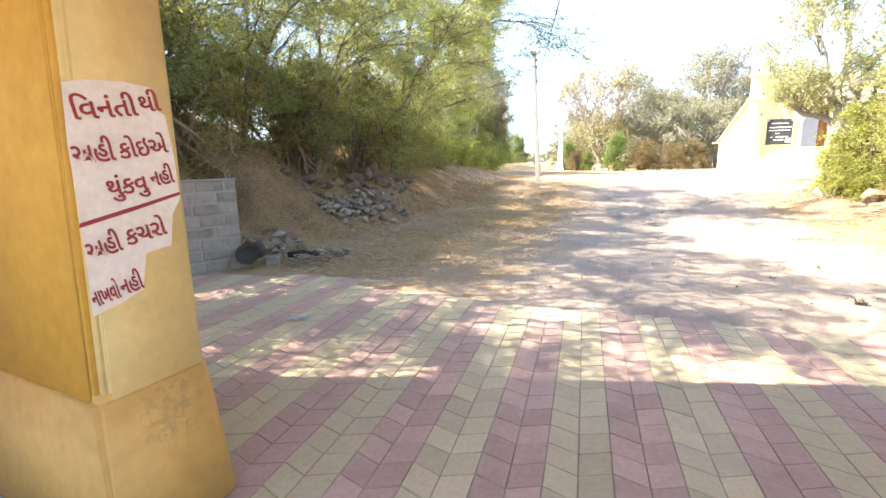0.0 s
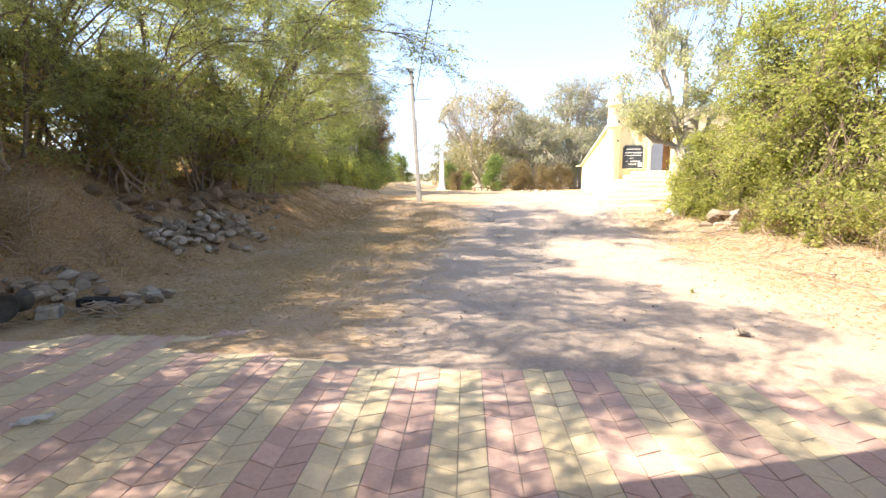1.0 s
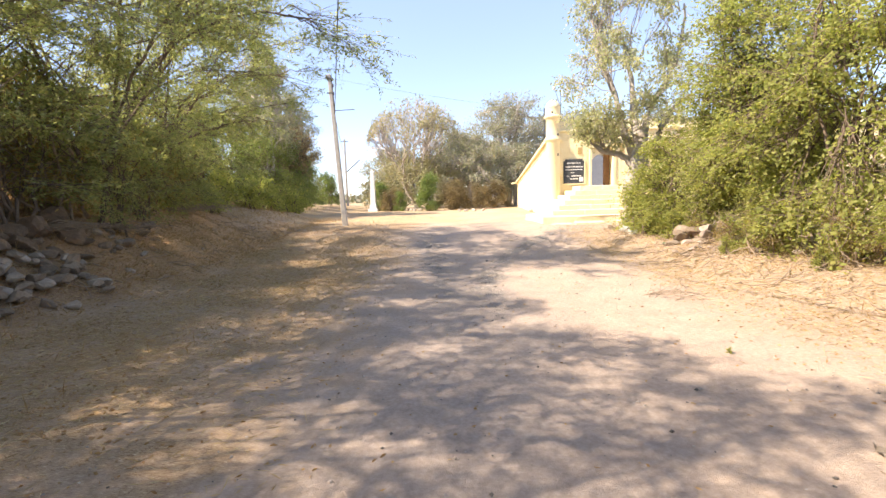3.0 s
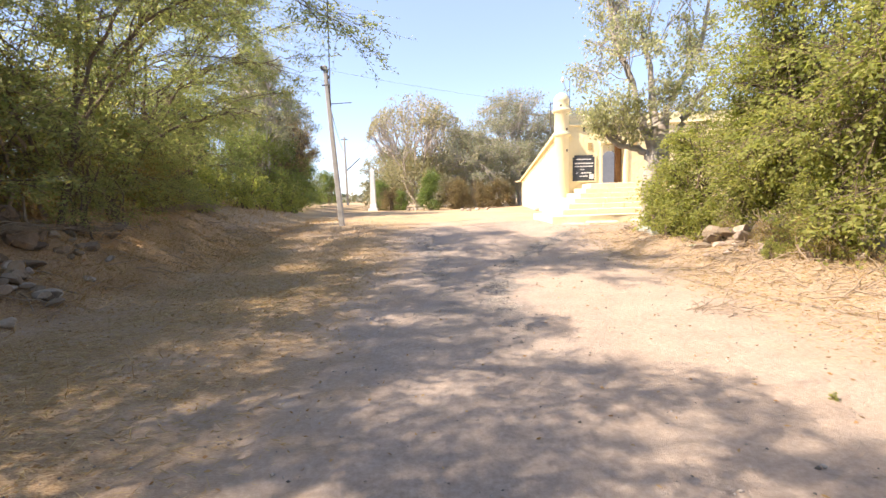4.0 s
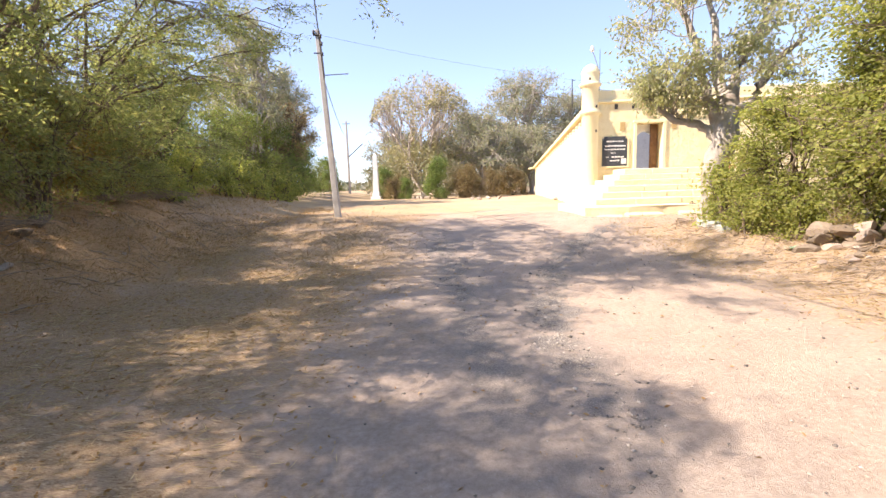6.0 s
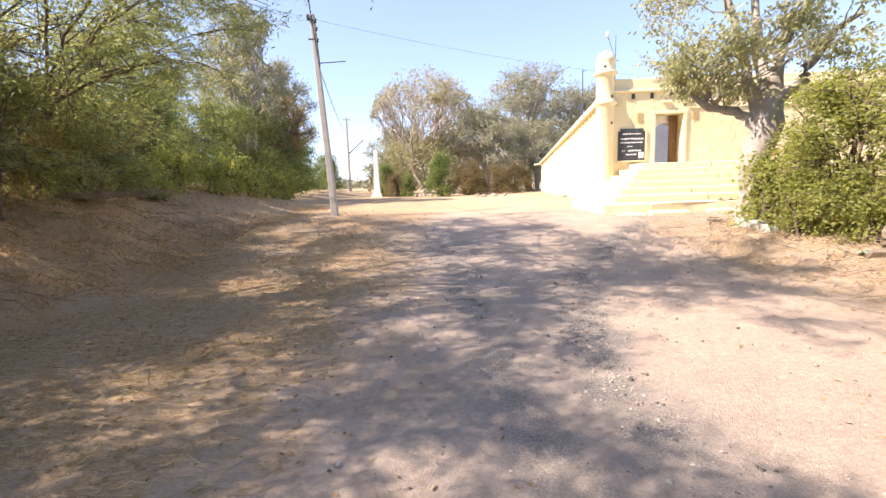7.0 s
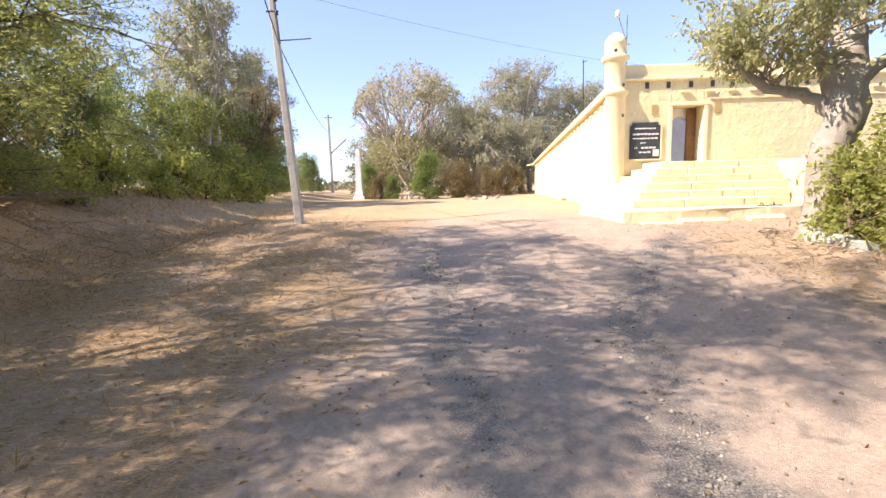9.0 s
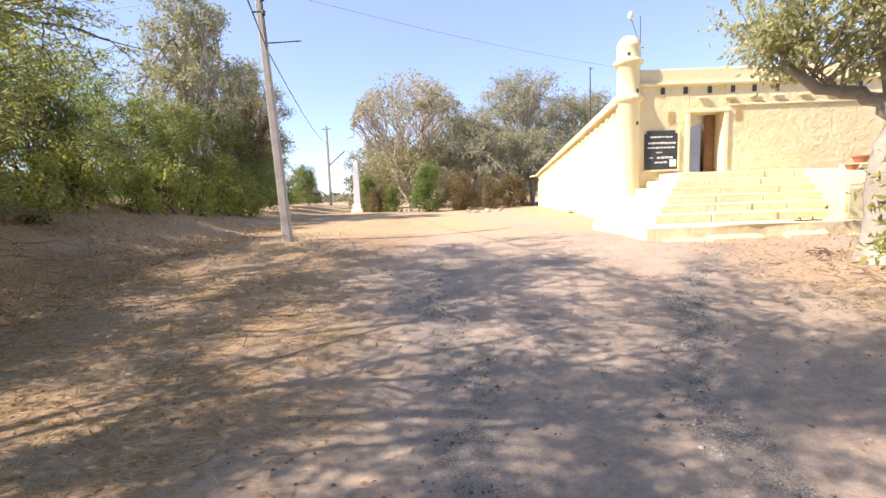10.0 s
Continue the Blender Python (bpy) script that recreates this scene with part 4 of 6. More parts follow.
# ---- the gate where the walk begins ----
def gate():
    g = thing("entrance_gate", "yellow ochre painted masonry entrance gate with red painted notice", "gate", kind="structure")
    turn = pose(-1.36, 1.13, 0, 0, 0, -4.0)      # the pillar's far inner edge

    def bx(name, lo, hi, mat, bevel, label=""):
        bm = bmesh.new()
        box(bm, lo, hi, bevel, m=turn)
        return part(name, bm, mat, g, label)
    def tapered(name, lo, hi, z0, z1, mat, bevel, label=""):
        bm = bmesh.new()
        a = [bm.verts.new(turn @ Vector((x, y, z0))) for x, y in lo]
        c = [bm.verts.new(turn @ Vector((x, y, z1))) for x, y in hi]
        bm.faces.new(a[::-1])
        bm.faces.new(c)
        for i in range(4):
            bm.faces.new((a[i], a[(i + 1) % 4], c[(i + 1) % 4], c[i]))
        bmesh.ops.bevel(bm, geom=list(bm.edges), offset=bevel, segments=3, affect="EDGES")
        return part(name, bm, mat, g, label, True)
    tapered("pillar", [(-1.3, -0.475), (0.0, -0.475), (0.0, 0.0), (-1.3, 0.0)], [(-1.3, -0.33), (0.0, -0.33), (0.0, 0.03), (-1.3, 0.03)], 0.0, 3.3, GATE_PALE, 0.025)
    # thin facing whose darker ochre paints the shade on this side of the pillar
    tapered("shaded_pillar_flank", [(-1.31, -0.478), (-0.05, -0.478), (-0.05, -0.40), (-1.31, -0.40)], [(-1.31, -0.37), (-0.06, -0.37), (-0.06, -0.30), (-1.31, -0.30)], 0.7, 3.3, GATE_SHADED, 0.015)
    bm = bmesh.new()
    lo = [(-1.4, -0.54), (0.075, -0.54), (0.075, 0.07), (-1.4, 0.07)]
    hi = [(-1.36, -0.495), (0.02, -0.495), (0.02, 0.012), (-1.36, 0.012)]
    a = [bm.verts.new(turn @ Vector((x, y, 0))) for x, y in lo]
    c = [bm.verts.new(turn @ Vector((x, y, 0.78))) for x, y in hi]
    bm.faces.new(a[::-1])
    bm.faces.new(c)
    for i in range(4):
        bm.faces.new((a[i], a[(i + 1) % 4], c[(i + 1) % 4], c[i]))
    bmesh.ops.bevel(bm, geom=list(bm.edges), offset=0.03, segments=3, affect="EDGES")
    part("pillar_base", bm, GATE_BASE, g, "darker ochre footing", True)
    # broken masonry stub behind the pillar
    bm = bmesh.new()
    rng = random.Random(8)
    for i in range(9):
        x0 = -1.3 + 0.19 * (i % 3) + rng.uniform(-0.02, 0.02)
        z0 = 0.19 * (i // 3)
        box(bm, (x0, 0.04, z0), (x0 + 0.2, 0.42 + rng.uniform(-0.06, 0.03), z0 + 0.2), 0.035, 0.022, rng, turn)
    part("masonry_stub", bm, GATE_PALE, g, "broken yellow washed masonry")
    bm = bmesh.new()
    box(bm, (2.6, 0.7, 0), (3.6, 1.3, 3.3), 0.02)
    part("pillar", bm, GATE_PALE, g)
    # unseen slab added overhead, outlined to cast the shade edge on the pavers
    bm = bmesh.new()
    prism(bm, [(-8.5, 0.24), (7.0, 5.42), (7.0, 1.2), (-8.5, -4.07)], 3.3, 3.75)
    part("unseen_roof_slab", bm, GATE_SHADED, g)
    # white patch, hand-brushed, with the notice on it; the inner face looks along +x
    face = turn @ pose(0.0, 0, 0, 90, 0, 90)       # local x runs along the face (+y), local y up

    def flat(name, pts, depth, mat, label=""):
        bm = bmesh.new()
        vs = [bm.verts.new((x, y, depth)) for x, y in pts]
        f = bm.faces.new(vs)
        ext = bmesh.ops.extrude_face_region(bm, geom=[f])
        bmesh.ops.translate(bm, vec=(0, 0, -depth + 0.0005), verts=[v for v in ext["geom"] if isinstance(v, bmesh.types.BMVert)])
        bmesh.ops.transform(bm, matrix=face, verts=bm.verts)
        return part(name, bm, mat, g, label)
    flat("white_patch", [(-0.44, 1.13), (-0.43, 1.35), (-0.425, 1.6), (-0.425, 1.8), (-0.41, 2.03), (-0.33, 2.05), (-0.2, 2.06), (-0.085, 2.05), (-0.075, 1.96), (-0.035, 1.94), (-0.018, 1.75), (-0.014, 1.57),
                         (-0.06, 1.50), (-0.085, 1.36), (-0.20, 1.345), (-0.235, 1.19), (-0.33, 1.155)], 0.003, PATCH)
    flat("underline", [(-0.435, 1.488), (-0.43, 1.506), (-0.22, 1.552), (-0.018, 1.598), (-0.012, 1.586), (-0.22, 1.535)], 0.006, RED_PAINT)
    words = [("\u0abf\u0ab5\u0aa8\u0a82\u0aa4\u0ac0", -0.395, 1.895, 0.105, 8, 0.24), ("\u0aa5\u0ac0", -0.14, 1.945, 0.10, 8, 0.09),
             ("\u0a85\u0ab9\u0ac0", -0.415, 1.73, 0.11, 6, 0.15), ("\u0a95\u0acb\u0a87\u0a8f", -0.245, 1.75, 0.10, 8, 0.205),
             ("\u0aa5\u0ac1\u0a82\u0a95\u0ab5\u0ac1", -0.315, 1.60, 0.10, 6, 0.165), ("\u0aa8\u0ab9\u0ac0", -0.135, 1.63, 0.10, 8, 0.105),
             ("\u0a85\u0ab9\u0ac0", -0.42, 1.355, 0.11, 10, 0.13), ("\u0a95\u0a9a\u0ab0\u0acb", -0.27, 1.39, 0.105, 9, 0.175),
             ("\u0aa8\u0abe\u0a96\u0ab5\u0acb", -0.43, 1.165, 0.10, 9, 0.105), ("\u0aa8\u0ab9\u0ac0", -0.32, 1.185, 0.105, 9, 0.09)]
    for text, x, y, size, lean, wide in words:
        cu = bpy.data.curves.new("painted_word", "FONT")
        cu.body, cu.size, cu.extrude, cu.offset = text, size, 0.0015, 0.0012
        tmp = new("painted_word", cu)
        tmp.matrix_basis = face @ pose(x, y, 0.0065, 0, 0, lean)
        bpy.context.view_layer.update()
        dg = bpy.context.evaluated_depsgraph_get()
        me = bpy.data.meshes.new_from_object(tmp.evaluated_get(dg))
        xs = [v.co.x for v in me.vertices]
        me.transform(tmp.matrix_basis @ Matrix.Diagonal((wide / (max(xs) - min(xs)), 1, 1, 1)))
        bpy.data.objects.remove(tmp)
        child("painted_word", me, RED_PAINT, g)
    return g


gate()


def block_wall():
    w = thing("block_wall", "low unplastered grey concrete block wall with pale mortar", "wall", at=(-5.46, 5.27, 0), turn=0, kind="structure")
    heading = math.atan2(3.73 - 5.27, -6.14 + 5.46)
    w.matrix_basis = Matrix.Translation((-5.46, 5.27, 0)) @ Matrix.Rotation(heading, 4, "Z")
    rng = random.Random(6)
    bm = bmesh.new()
    box(bm, (0.01, -0.185, -0.1), (4.4, -0.012, 1.47), 0.01)
    part("mortar", bm, MORTAR, w)
    bm = bmesh.new()
    box(bm, (-0.012, -0.2, 1.47), (4.42, 0.004, 1.495), 0.008)
    part("coping", bm, MORTAR, w)
    for c in range(8):
        z, x = 0.0 + c * 0.184, -rng.uniform(0.0, 0.25)
        while x < 4.3:
            ln = rng.uniform(0.34, 0.44)
            x0 = max(x, 0.0)
            bm = bmesh.new()
            box(bm, (x0 + 0.014, -0.195, z + 0.02), (min(x + ln, 4.38) - 0.014, 0.0 + rng.uniform(-0.006, 0.004), z + 0.172), 0.012, 0.006, rng)
            part("block", bm, BLOCK, w)
            x += ln


block_wall()

# ---- paved apron: chevron pavers in stripes of two rows ----
def pavers():
    bed_bm = bmesh.new()
    box(bed_bm, (-6.9, -9.0, -0.2), (6.9, 4.85, -0.008))
    bed = setting("pavement", bed_bm, PAVE_BED, "pink and yellow striped chevron paver apron, sandy and worn", "pavement")
    turn = Matrix.Rotation(radians(5.6), 4, "Z")
    pitch, course, slant = 0.183, 0.2, 0.07

    def mesh(side):
        bm = bmesh.new()
        g = 0.0028
        a, b_ = -pitch / 2 + g, pitch / 2 - g
        s = slant if side else -slant
        pts = [(a, -course / 2 + g - s / 2), (b_, -course / 2 + g + s / 2), (b_, course / 2 - g + s / 2), (a, course / 2 - g - s / 2)]
        pts = [(x, y) for x, y in pts]
        top = [bm.verts.new((x * 0.984, y * 0.984, 0.0)) for x, y in pts]
        mid = [bm.verts.new((x, y, -0.006)) for x, y in pts]
        low = [bm.verts.new((x, y, -0.05)) for x, y in pts]
        bm.faces.new(top)
        for u, v in ((top, mid), (mid, low)):
            for i in range(4):
                bm.faces.new((u[i], v[i], v[(i + 1) % 4], u[(i + 1) % 4]))
        me = bpy.data.meshes.new("paver")
        bmesh.ops.recalc_face_normals(bm, faces=bm.faces)
        bm.to_mesh(me)
        bm.free()
        return me
    kinds = {}
    for side in (0, 1):
        for tone, mat in ((0, PAVE_YELLOW), (1, PAVE_PINK)):
            me = mesh(side)
            me.materials.append(mat)
            kinds[side, tone] = me
    rng = random.Random(7)
    rest = {0: [], 1: []}
    count = 0
    base = {s: np.array([v.co[:] for v in kinds[s, 0].vertices]) for s in (0, 1)}
    polys = {s: [tuple(p.vertices) for p in kinds[s, 0].polygons] for s in (0, 1)}
    origin = Vector((0.40, 1.82, 0))
    for c in range(-36, 37):
        for r in range(-24, 26):
            side = (c + 1) % 2                     # the right one of a pair slants down
            tone = ((c + 1) // 2) % 2
            lx, ly = (c + 0.5) * pitch, r * course + 0.06
            p = origin + turn @ Vector((lx, ly, 0))
            if not (-6.2 < p.x < 6.6 and -2.0 < p.y < 4.82 + 0.12 * math.sin(p.x * 2.1) + (0.5 if p.x < -2.4 else 0) * 1.0):
                continue
            if p.x < -5.35 and p.y < 5.3 and p.x < -5.46 - (5.27 - p.y) * 0.442 + 0.1:
                continue
            if p.x < -1.3 and p.y < 1.2:
                continue
            m = Matrix.Translation(p + Vector((0, 0, rng.uniform(-0.004, 0.002)))) @ turn @ pose(0, 0, 0, rng.uniform(-0.5, 0.5), rng.uniform(-0.5, 0.5), rng.uniform(-0.6, 0.6))
            if -0.95 < p.x < 1.35 and 1.35 < p.y < 4.4 and count < 300:
                count += 1
                o = child("paver", kinds[side, tone], None, bed)
                o.matrix_basis = m
            else:
                rest[tone].append((side, np.array(m)))
    for tone, mat in ((0, PAVE_YELLOW), (1, PAVE_PINK)):
        vs, fs, k = [], [], 0
        for side, m in rest[tone]:
            v = base[side] @ m[:3, :3].T + m[:3, 3]
            vs.append(v)
            fs.extend([tuple(i + k for i in p) for p in polys[side]])
            k += len(v)
        me = bpy.data.meshes.new("paver_field")
        me.from_pydata(np.concatenate(vs), [], fs)
        o = child("paver_field", me, mat, bed)
        tagged(o, kind="stuff")


pavers()


# ---- stones, rubble and clutter ----
def rock_mesh(seed, flat=0.6):
    rng = random.Random(seed)
    bm = bmesh.new()
    bmesh.ops.create_icosphere(bm, subdivisions=2, radius=0.5)
    planes = [Vector((rng.gauss(0, 1), rng.gauss(0, 1), rng.gauss(0, 1))).normalized() for _ in range(13)]
    cut = [rng.uniform(0.22, 0.38) for _ in planes]
    for v in bm.verts:
        for n_, c in zip(planes, cut):
            d = v.co.dot(n_) - c
            if d > 0:
                v.co -= n_ * d
        v.co += Vector((rng.gauss(0, 1), rng.gauss(0, 1), rng.gauss(0, 1))) * 0.006
        v.co.z *= flat
    me = bpy.data.meshes.new("rock")
    bm.to_mesh(me)
    bm.free()
    return me


ROCKS = [rock_mesh(20 + i, 0.55 + 0.08 * (i % 4)) for i in range(7)]


def stone(at, size, mat, label, seed, group, sink=0.25):
    rng = random.Random(seed)
    me = ROCKS[seed % 7].copy()
    me.materials.append(mat)
    ob = new("stone", me)
    ob.matrix_basis = pose(at[0], at[1], at[2] + size * (0.5 - sink) * 0.55, rng.uniform(-25, 25), rng.uniform(-25, 25), rng.uniform(0, 360)) @ Matrix.Diagonal((size * rng.uniform(0.8, 1.3), size * rng.uniform(0.7, 1.0), size * rng.uniform(0.8, 1.1), 1))
    return tagged(ob, label, "stone", group)


rr = random.Random(12)
def mound(x, y):
    """How high the heap of broken stone lies over the bank's foot."""
    return 0.2 * math.exp(-((x + 6.15) / 0.55) ** 2 - ((y - 10.0) / 1.5) ** 4)


for i in range(100):                      # the heap of broken stone at the foot of the bank
    y = rr.uniform(8.5, 11.5)
    x = -6.05 + (y - 10) * 0.08 + rr.gauss(0, 0.27)
    s = rr.uniform(0.16, 0.4)
    stone((x, y, gz(x, y) + mound(x, y) * rr.uniform(0.35, 1.0)), s, ROCK_PALE if rr.random() < 0.45 else ROCK, "broken grey stone in a heap at the bank foot", i, "rubble heap")
for i in range(16):                       # rock that stands out of the bank above the heap
    y = 8.2 + i * 0.3 + rr.uniform(-0.2, 0.2)
    x = -6.95 + rr.uniform(-0.3, 0.2)
    stone((x, y, gz(x, y) + rr.uniform(-0.15, 0.1)), rr.uniform(0.5, 0.9), ROCK_EARTHY, "large dark boulder set in the earth bank", 270 + i, "bank boulders", 0.35)
for x, y, s in ((-5.65, 11.3, 0.42), (-6.25, 13.4, 0.3), (-6.6, 13.4, 0.5), (-5.9, 12.4, 0.22), (-6.9, 14.4, 0.45), (-6.5, 12.6, 0.4), (-7.2, 15.0, 0.5), (-6.1, 15.5, 0.16)):
    stone((x, y, gz(x, y)), s, ROCK_PALE if s < 0.4 else ROCK, "single pale stone lying on the littered bank", int(x * -31 + y * 7), "bank stones")
for i in range(18):                       # loose stones on the littered bank beyond the heap
    x, y = -6.75 + rr.gauss(0, 0.3), rr.uniform(11.2, 13.4)
    stone((x, y, gz(x, y)), rr.uniform(0.2, 0.45), (ROCK_EARTHY, ROCK, ROCK_PALE)[i % 3], "earth-stained stone on the littered bank", 320 + i, "bank stones", 0.3)
for i in range(40):                       # stones beside the block wall
    x = rr.uniform(-6.0, -4.4)
    y = 6.1 + (x + 6.0) * 0.25 + rr.uniform(-0.35, 0.5)
    stone((x, y, gz(x, y)), rr.uniform(0.16, 0.4), ROCK_PALE if i % 3 == 0 else ROCK, "grey stone in the clutter beside the block wall", 90 + i, "clutter stones")
for x, y, s in ((6.65, 13.7, 0.4), (6.2, 16.9, 0.42), (6.6, 12.5, 0.3), (6.9, 11.9, 0.35)):
    stone((x, y, gz(x, y)), s, ROCK_DUST, "dusty pinkish stone at the edge of the shrubs", int(x * 31 + y * 7), "shrub edge stones")
for i in range(16):
    x, y = 6.35 + rr.gauss(0, 0.3), 14.1 + rr.gauss(0, 0.4)
    stone((x, y, gz(x, y)), rr.uniform(0.12, 0.28), ROCK_DUST if i % 3 else ROCK, "small dusty stone in the heap by the shrubs", 130 + i, "shrub edge stones", 0.3)
for row, n in enumerate((5, 5, 4)):       # the stump of a dry rubble wall
    for i in range(n):
        x = 6.12 + 0.06 * row + 0.23 * (i + 0.5 * (row % 2)) + rr.uniform(-0.04, 0.04)
        y = 14.95 - 0.2 * (i + 0.5 * (row % 2)) + rr.uniform(-0.05, 0.05)
        stone((x, y, gz(x, y) + 0.15 * row - 0.04), rr.uniform(0.46, 0.56), ROCK_DUST if rr.random() < 0.45 else ROCK, "dusty rubble stone in a low wall stump", 400 + 10 * row + i, "rubble wall stump", 0.3)
for x, y in ((-2.9, 42.5), (-2.3, 42.8), (-1.8, 42.4), (-2.6, 43.1), (1.4, 37.5), (1.9, 37.8), (2.5, 37.6), (3.2, 37.9), (5.9, 33.0), (6.0, 31.0)):
    stone((x, y, gz(x, y)), 0.55, ROCK_PALE, "pale stone at the far end of the drive", int(abs(x) * 31 + y * 7), "far stones")


def kerb_stone(at, turn, size, label):
    t = thing("kerb_stone", label, "kerb stone", at=at, turn=turn, group="fallen kerb stones")
    bm = bmesh.new()
    box(bm, (-size[0] / 2, -size[1] / 2, -0.05), (size[0] / 2, size[1] / 2, size[2]), 0.03, 0.012, random.Random(3))
    part("slab", bm, TEAL, t)


for x, y, a, size in ((6.10, 18.1, 84, (0.42, 0.22, 0.17)), (6.08, 17.65, 86, (0.36, 0.22, 0.15)), (6.0, 17.2, 80, (0.34, 0.2, 0.13))):
    kerb_stone((x, y, gz(x, y)), a, size, "faded teal painted kerb stone half buried in litter")


def metal_pan(at, tilt, turn, r, name="metal_pan", label="dented grey metal pan leaning on the block wall"):
    t = new(name)
    t.matrix_basis = pose(*at, tilt, 0, turn)
    tagged(t, label, "pan")
    bm = bmesh.new()
    lathe(bm, [(r * 0.15, 0.0), (r * 0.6, 0.02), (r * 0.85, 0.07), (r, 0.15), (r * 0.98, 0.155), (r * 0.8, 0.075), (r * 0.55, 0.03), (r * 0.1, 0.012)], 22)
    part("bowl", bm, SOOT, t, shade=True)


metal_pan((-5.28, 5.22, 0.2), 58, 35, 0.19)
metal_pan((-5.2, 5.5, 0.24), 74, -60, 0.15, label="small dark metal pan propped among stones")


def broken_block(at, turn, size, mat, label):
    t = thing("broken_block", label, "block", at=at, turn=turn, group="clutter by the wall")
    bm = bmesh.new()
    box(bm, (-size[0] / 2, -size[1] / 2, -0.02), (size[0] / 2, size[1] / 2, size[2]), 0.02, 0.015, random.Random(int(turn)))
    part("block", bm, mat, t)


for x, y, a, size, mat, label in ((-5.15, 5.62, 30, (0.24, 0.2, 0.15), BLOCK, "broken concrete block lying by the wall end"), (-4.98, 6.15, 12, (0.5, 0.16, 0.13), RUBBER, "dark weathered board in the clutter"),
                                 (-4.5, 6.55, 50, (0.18, 0.14, 0.13), BLOCK, "small grey block at the clutter's edge"), (-4.8, 6.45, 160, (0.42, 0.1, 0.08), BARK, "short dark wooden batten in the clutter")):
    broken_block((x, y, gz(x, y)), a, size, mat, label)


def twig_bundle(at, n, seed, length, label, r=0.012, up=0.16):
    rng = np.random.default_rng(seed)
    t = thing("twig_pile", label, "twigs", at=at)
    for _ in range(n):
        a = rng.normal(0, 0.15, 3) * [1, 1, 0]
        d = rng.normal(0.5, 0.6)
        e = a + np.array([math.cos(d), math.sin(d), 0]) * length * rng.uniform(0.5, 1.1)
        a[2], e[2] = rng.uniform(0.0, up), rng.uniform(0.01, 0.05)
        child("stick", smooth(fast_mesh("stick", *tube_arrays(bend(a, e, rng, 0.05, 0.2, 6), np.linspace(r, r * 0.4, 6), 5))), TWIG, t)


twig_bundle((-4.75, 5.75, 0.0), 26, 1, 0.6, "loose pile of dry twigs on the apron edge")
twig_bundle((3.75, 10.5, gz(3.75, 10.5)), 18, 2, 0.8, "fallen dry branch twigs on pale earth", 0.006, 0.07)
twig_bundle((-8.7, 18.4, gz(-8.7, 18.4)), 30, 5, 1.6, "heap of cut dry branches at the hedge foot")
twig_bundle((-9.0, 20.2, gz(-9.0, 20.2)), 26, 6, 1.7, "heap of cut dry branches at the hedge foot")
twig_bundle((-7.2, 13.6, gz(-7.2, 13.6)), 24, 7, 1.3, "dry branches lying on the littered bank")
twig_bundle((-7.0, 11.9, gz(-7.0, 11.9)), 22, 8, 1.1, "dry branches lying on the littered bank")
twig_bundle((6.0, 19.2, gz(6.0, 19.2)), 12, 3, 0.5, "dry twigs near the tree foot")


def scrap(at, turn, w, h, mat, name, label, cat):
    rng = random.Random(int(abs(at[0]) * 100))
    bm = bmesh.new()
    n = 5
    vs = [[bm.verts.new((w * (i / n - 0.5), h * (j / n - 0.5), 0.012 + rng.uniform(0, 0.05))) for j in range(n + 1)] for i in range(n + 1)]
    for i in range(n):
        for j in range(n):
            bm.faces.new((vs[i][j], vs[i + 1][j], vs[i + 1][j + 1], vs[i][j + 1]))
    bmesh.ops.solidify(bm, geom=list(bm.faces), thickness=0.004)
    me = bpy.data.meshes.new(name)
    bm.to_mesh(me)
    bm.free()
    me.materials.append(mat)
    ob = new(name, me)
    ob.matrix_basis = pose(*at, 0, 0, turn)
    tagged(ob, label, cat)


scrap((-2.79, 3.46, 0.0), 40, 0.24, 0.06, PAPER, "paper_scrap", "white paper scrap lying on the pavers", "paper")
scrap((6.05, 15.1, gz(6.05, 15.1)), 20, 0.34, 0.22, PLASTIC_GREEN, "plastic_bag", "pale green plastic bag on dry litter", "plastic bag")
scrap((3.02, 6.08, gz(3.02, 6.08)), 70, 0.2, 0.12, ROCK_PALE, "dry_leaf", "curled pale grey-brown dry leaf on the drive", "leaf")
scrap((-4.55, 6.15, 0.03), 10, 0.25, 0.2, RUBBER, "rubber_scrap", "black rubber scrap in the clutter", "scrap")


def shoe(at, turn):
    t = thing("sandal", "dark rubber sandal resting on the lowest stair ledge", "sandal", at=at, turn=turn, group="pair of sandals")
    bm = bmesh.new()
    prism(bm, [(-0.04, -0.13), (0.035, -0.13), (0.045, 0.05), (0.03, 0.13), (-0.03, 0.13), (-0.05, 0.05)], 0.0, 0.025, 0.006)
    part("sole", bm, RUBBER, t)
    tube_part("strap", [(-0.045, 0.03, 0.02), (-0.03, 0.04, 0.06), (0.0, 0.05, 0.075), (0.03, 0.04, 0.06), (0.045, 0.03, 0.02)], [0.012] * 5, IRON, t)


shoe((7.6, 21.6, 0.74), 20)
shoe((7.92, 21.62, 0.74), 70)


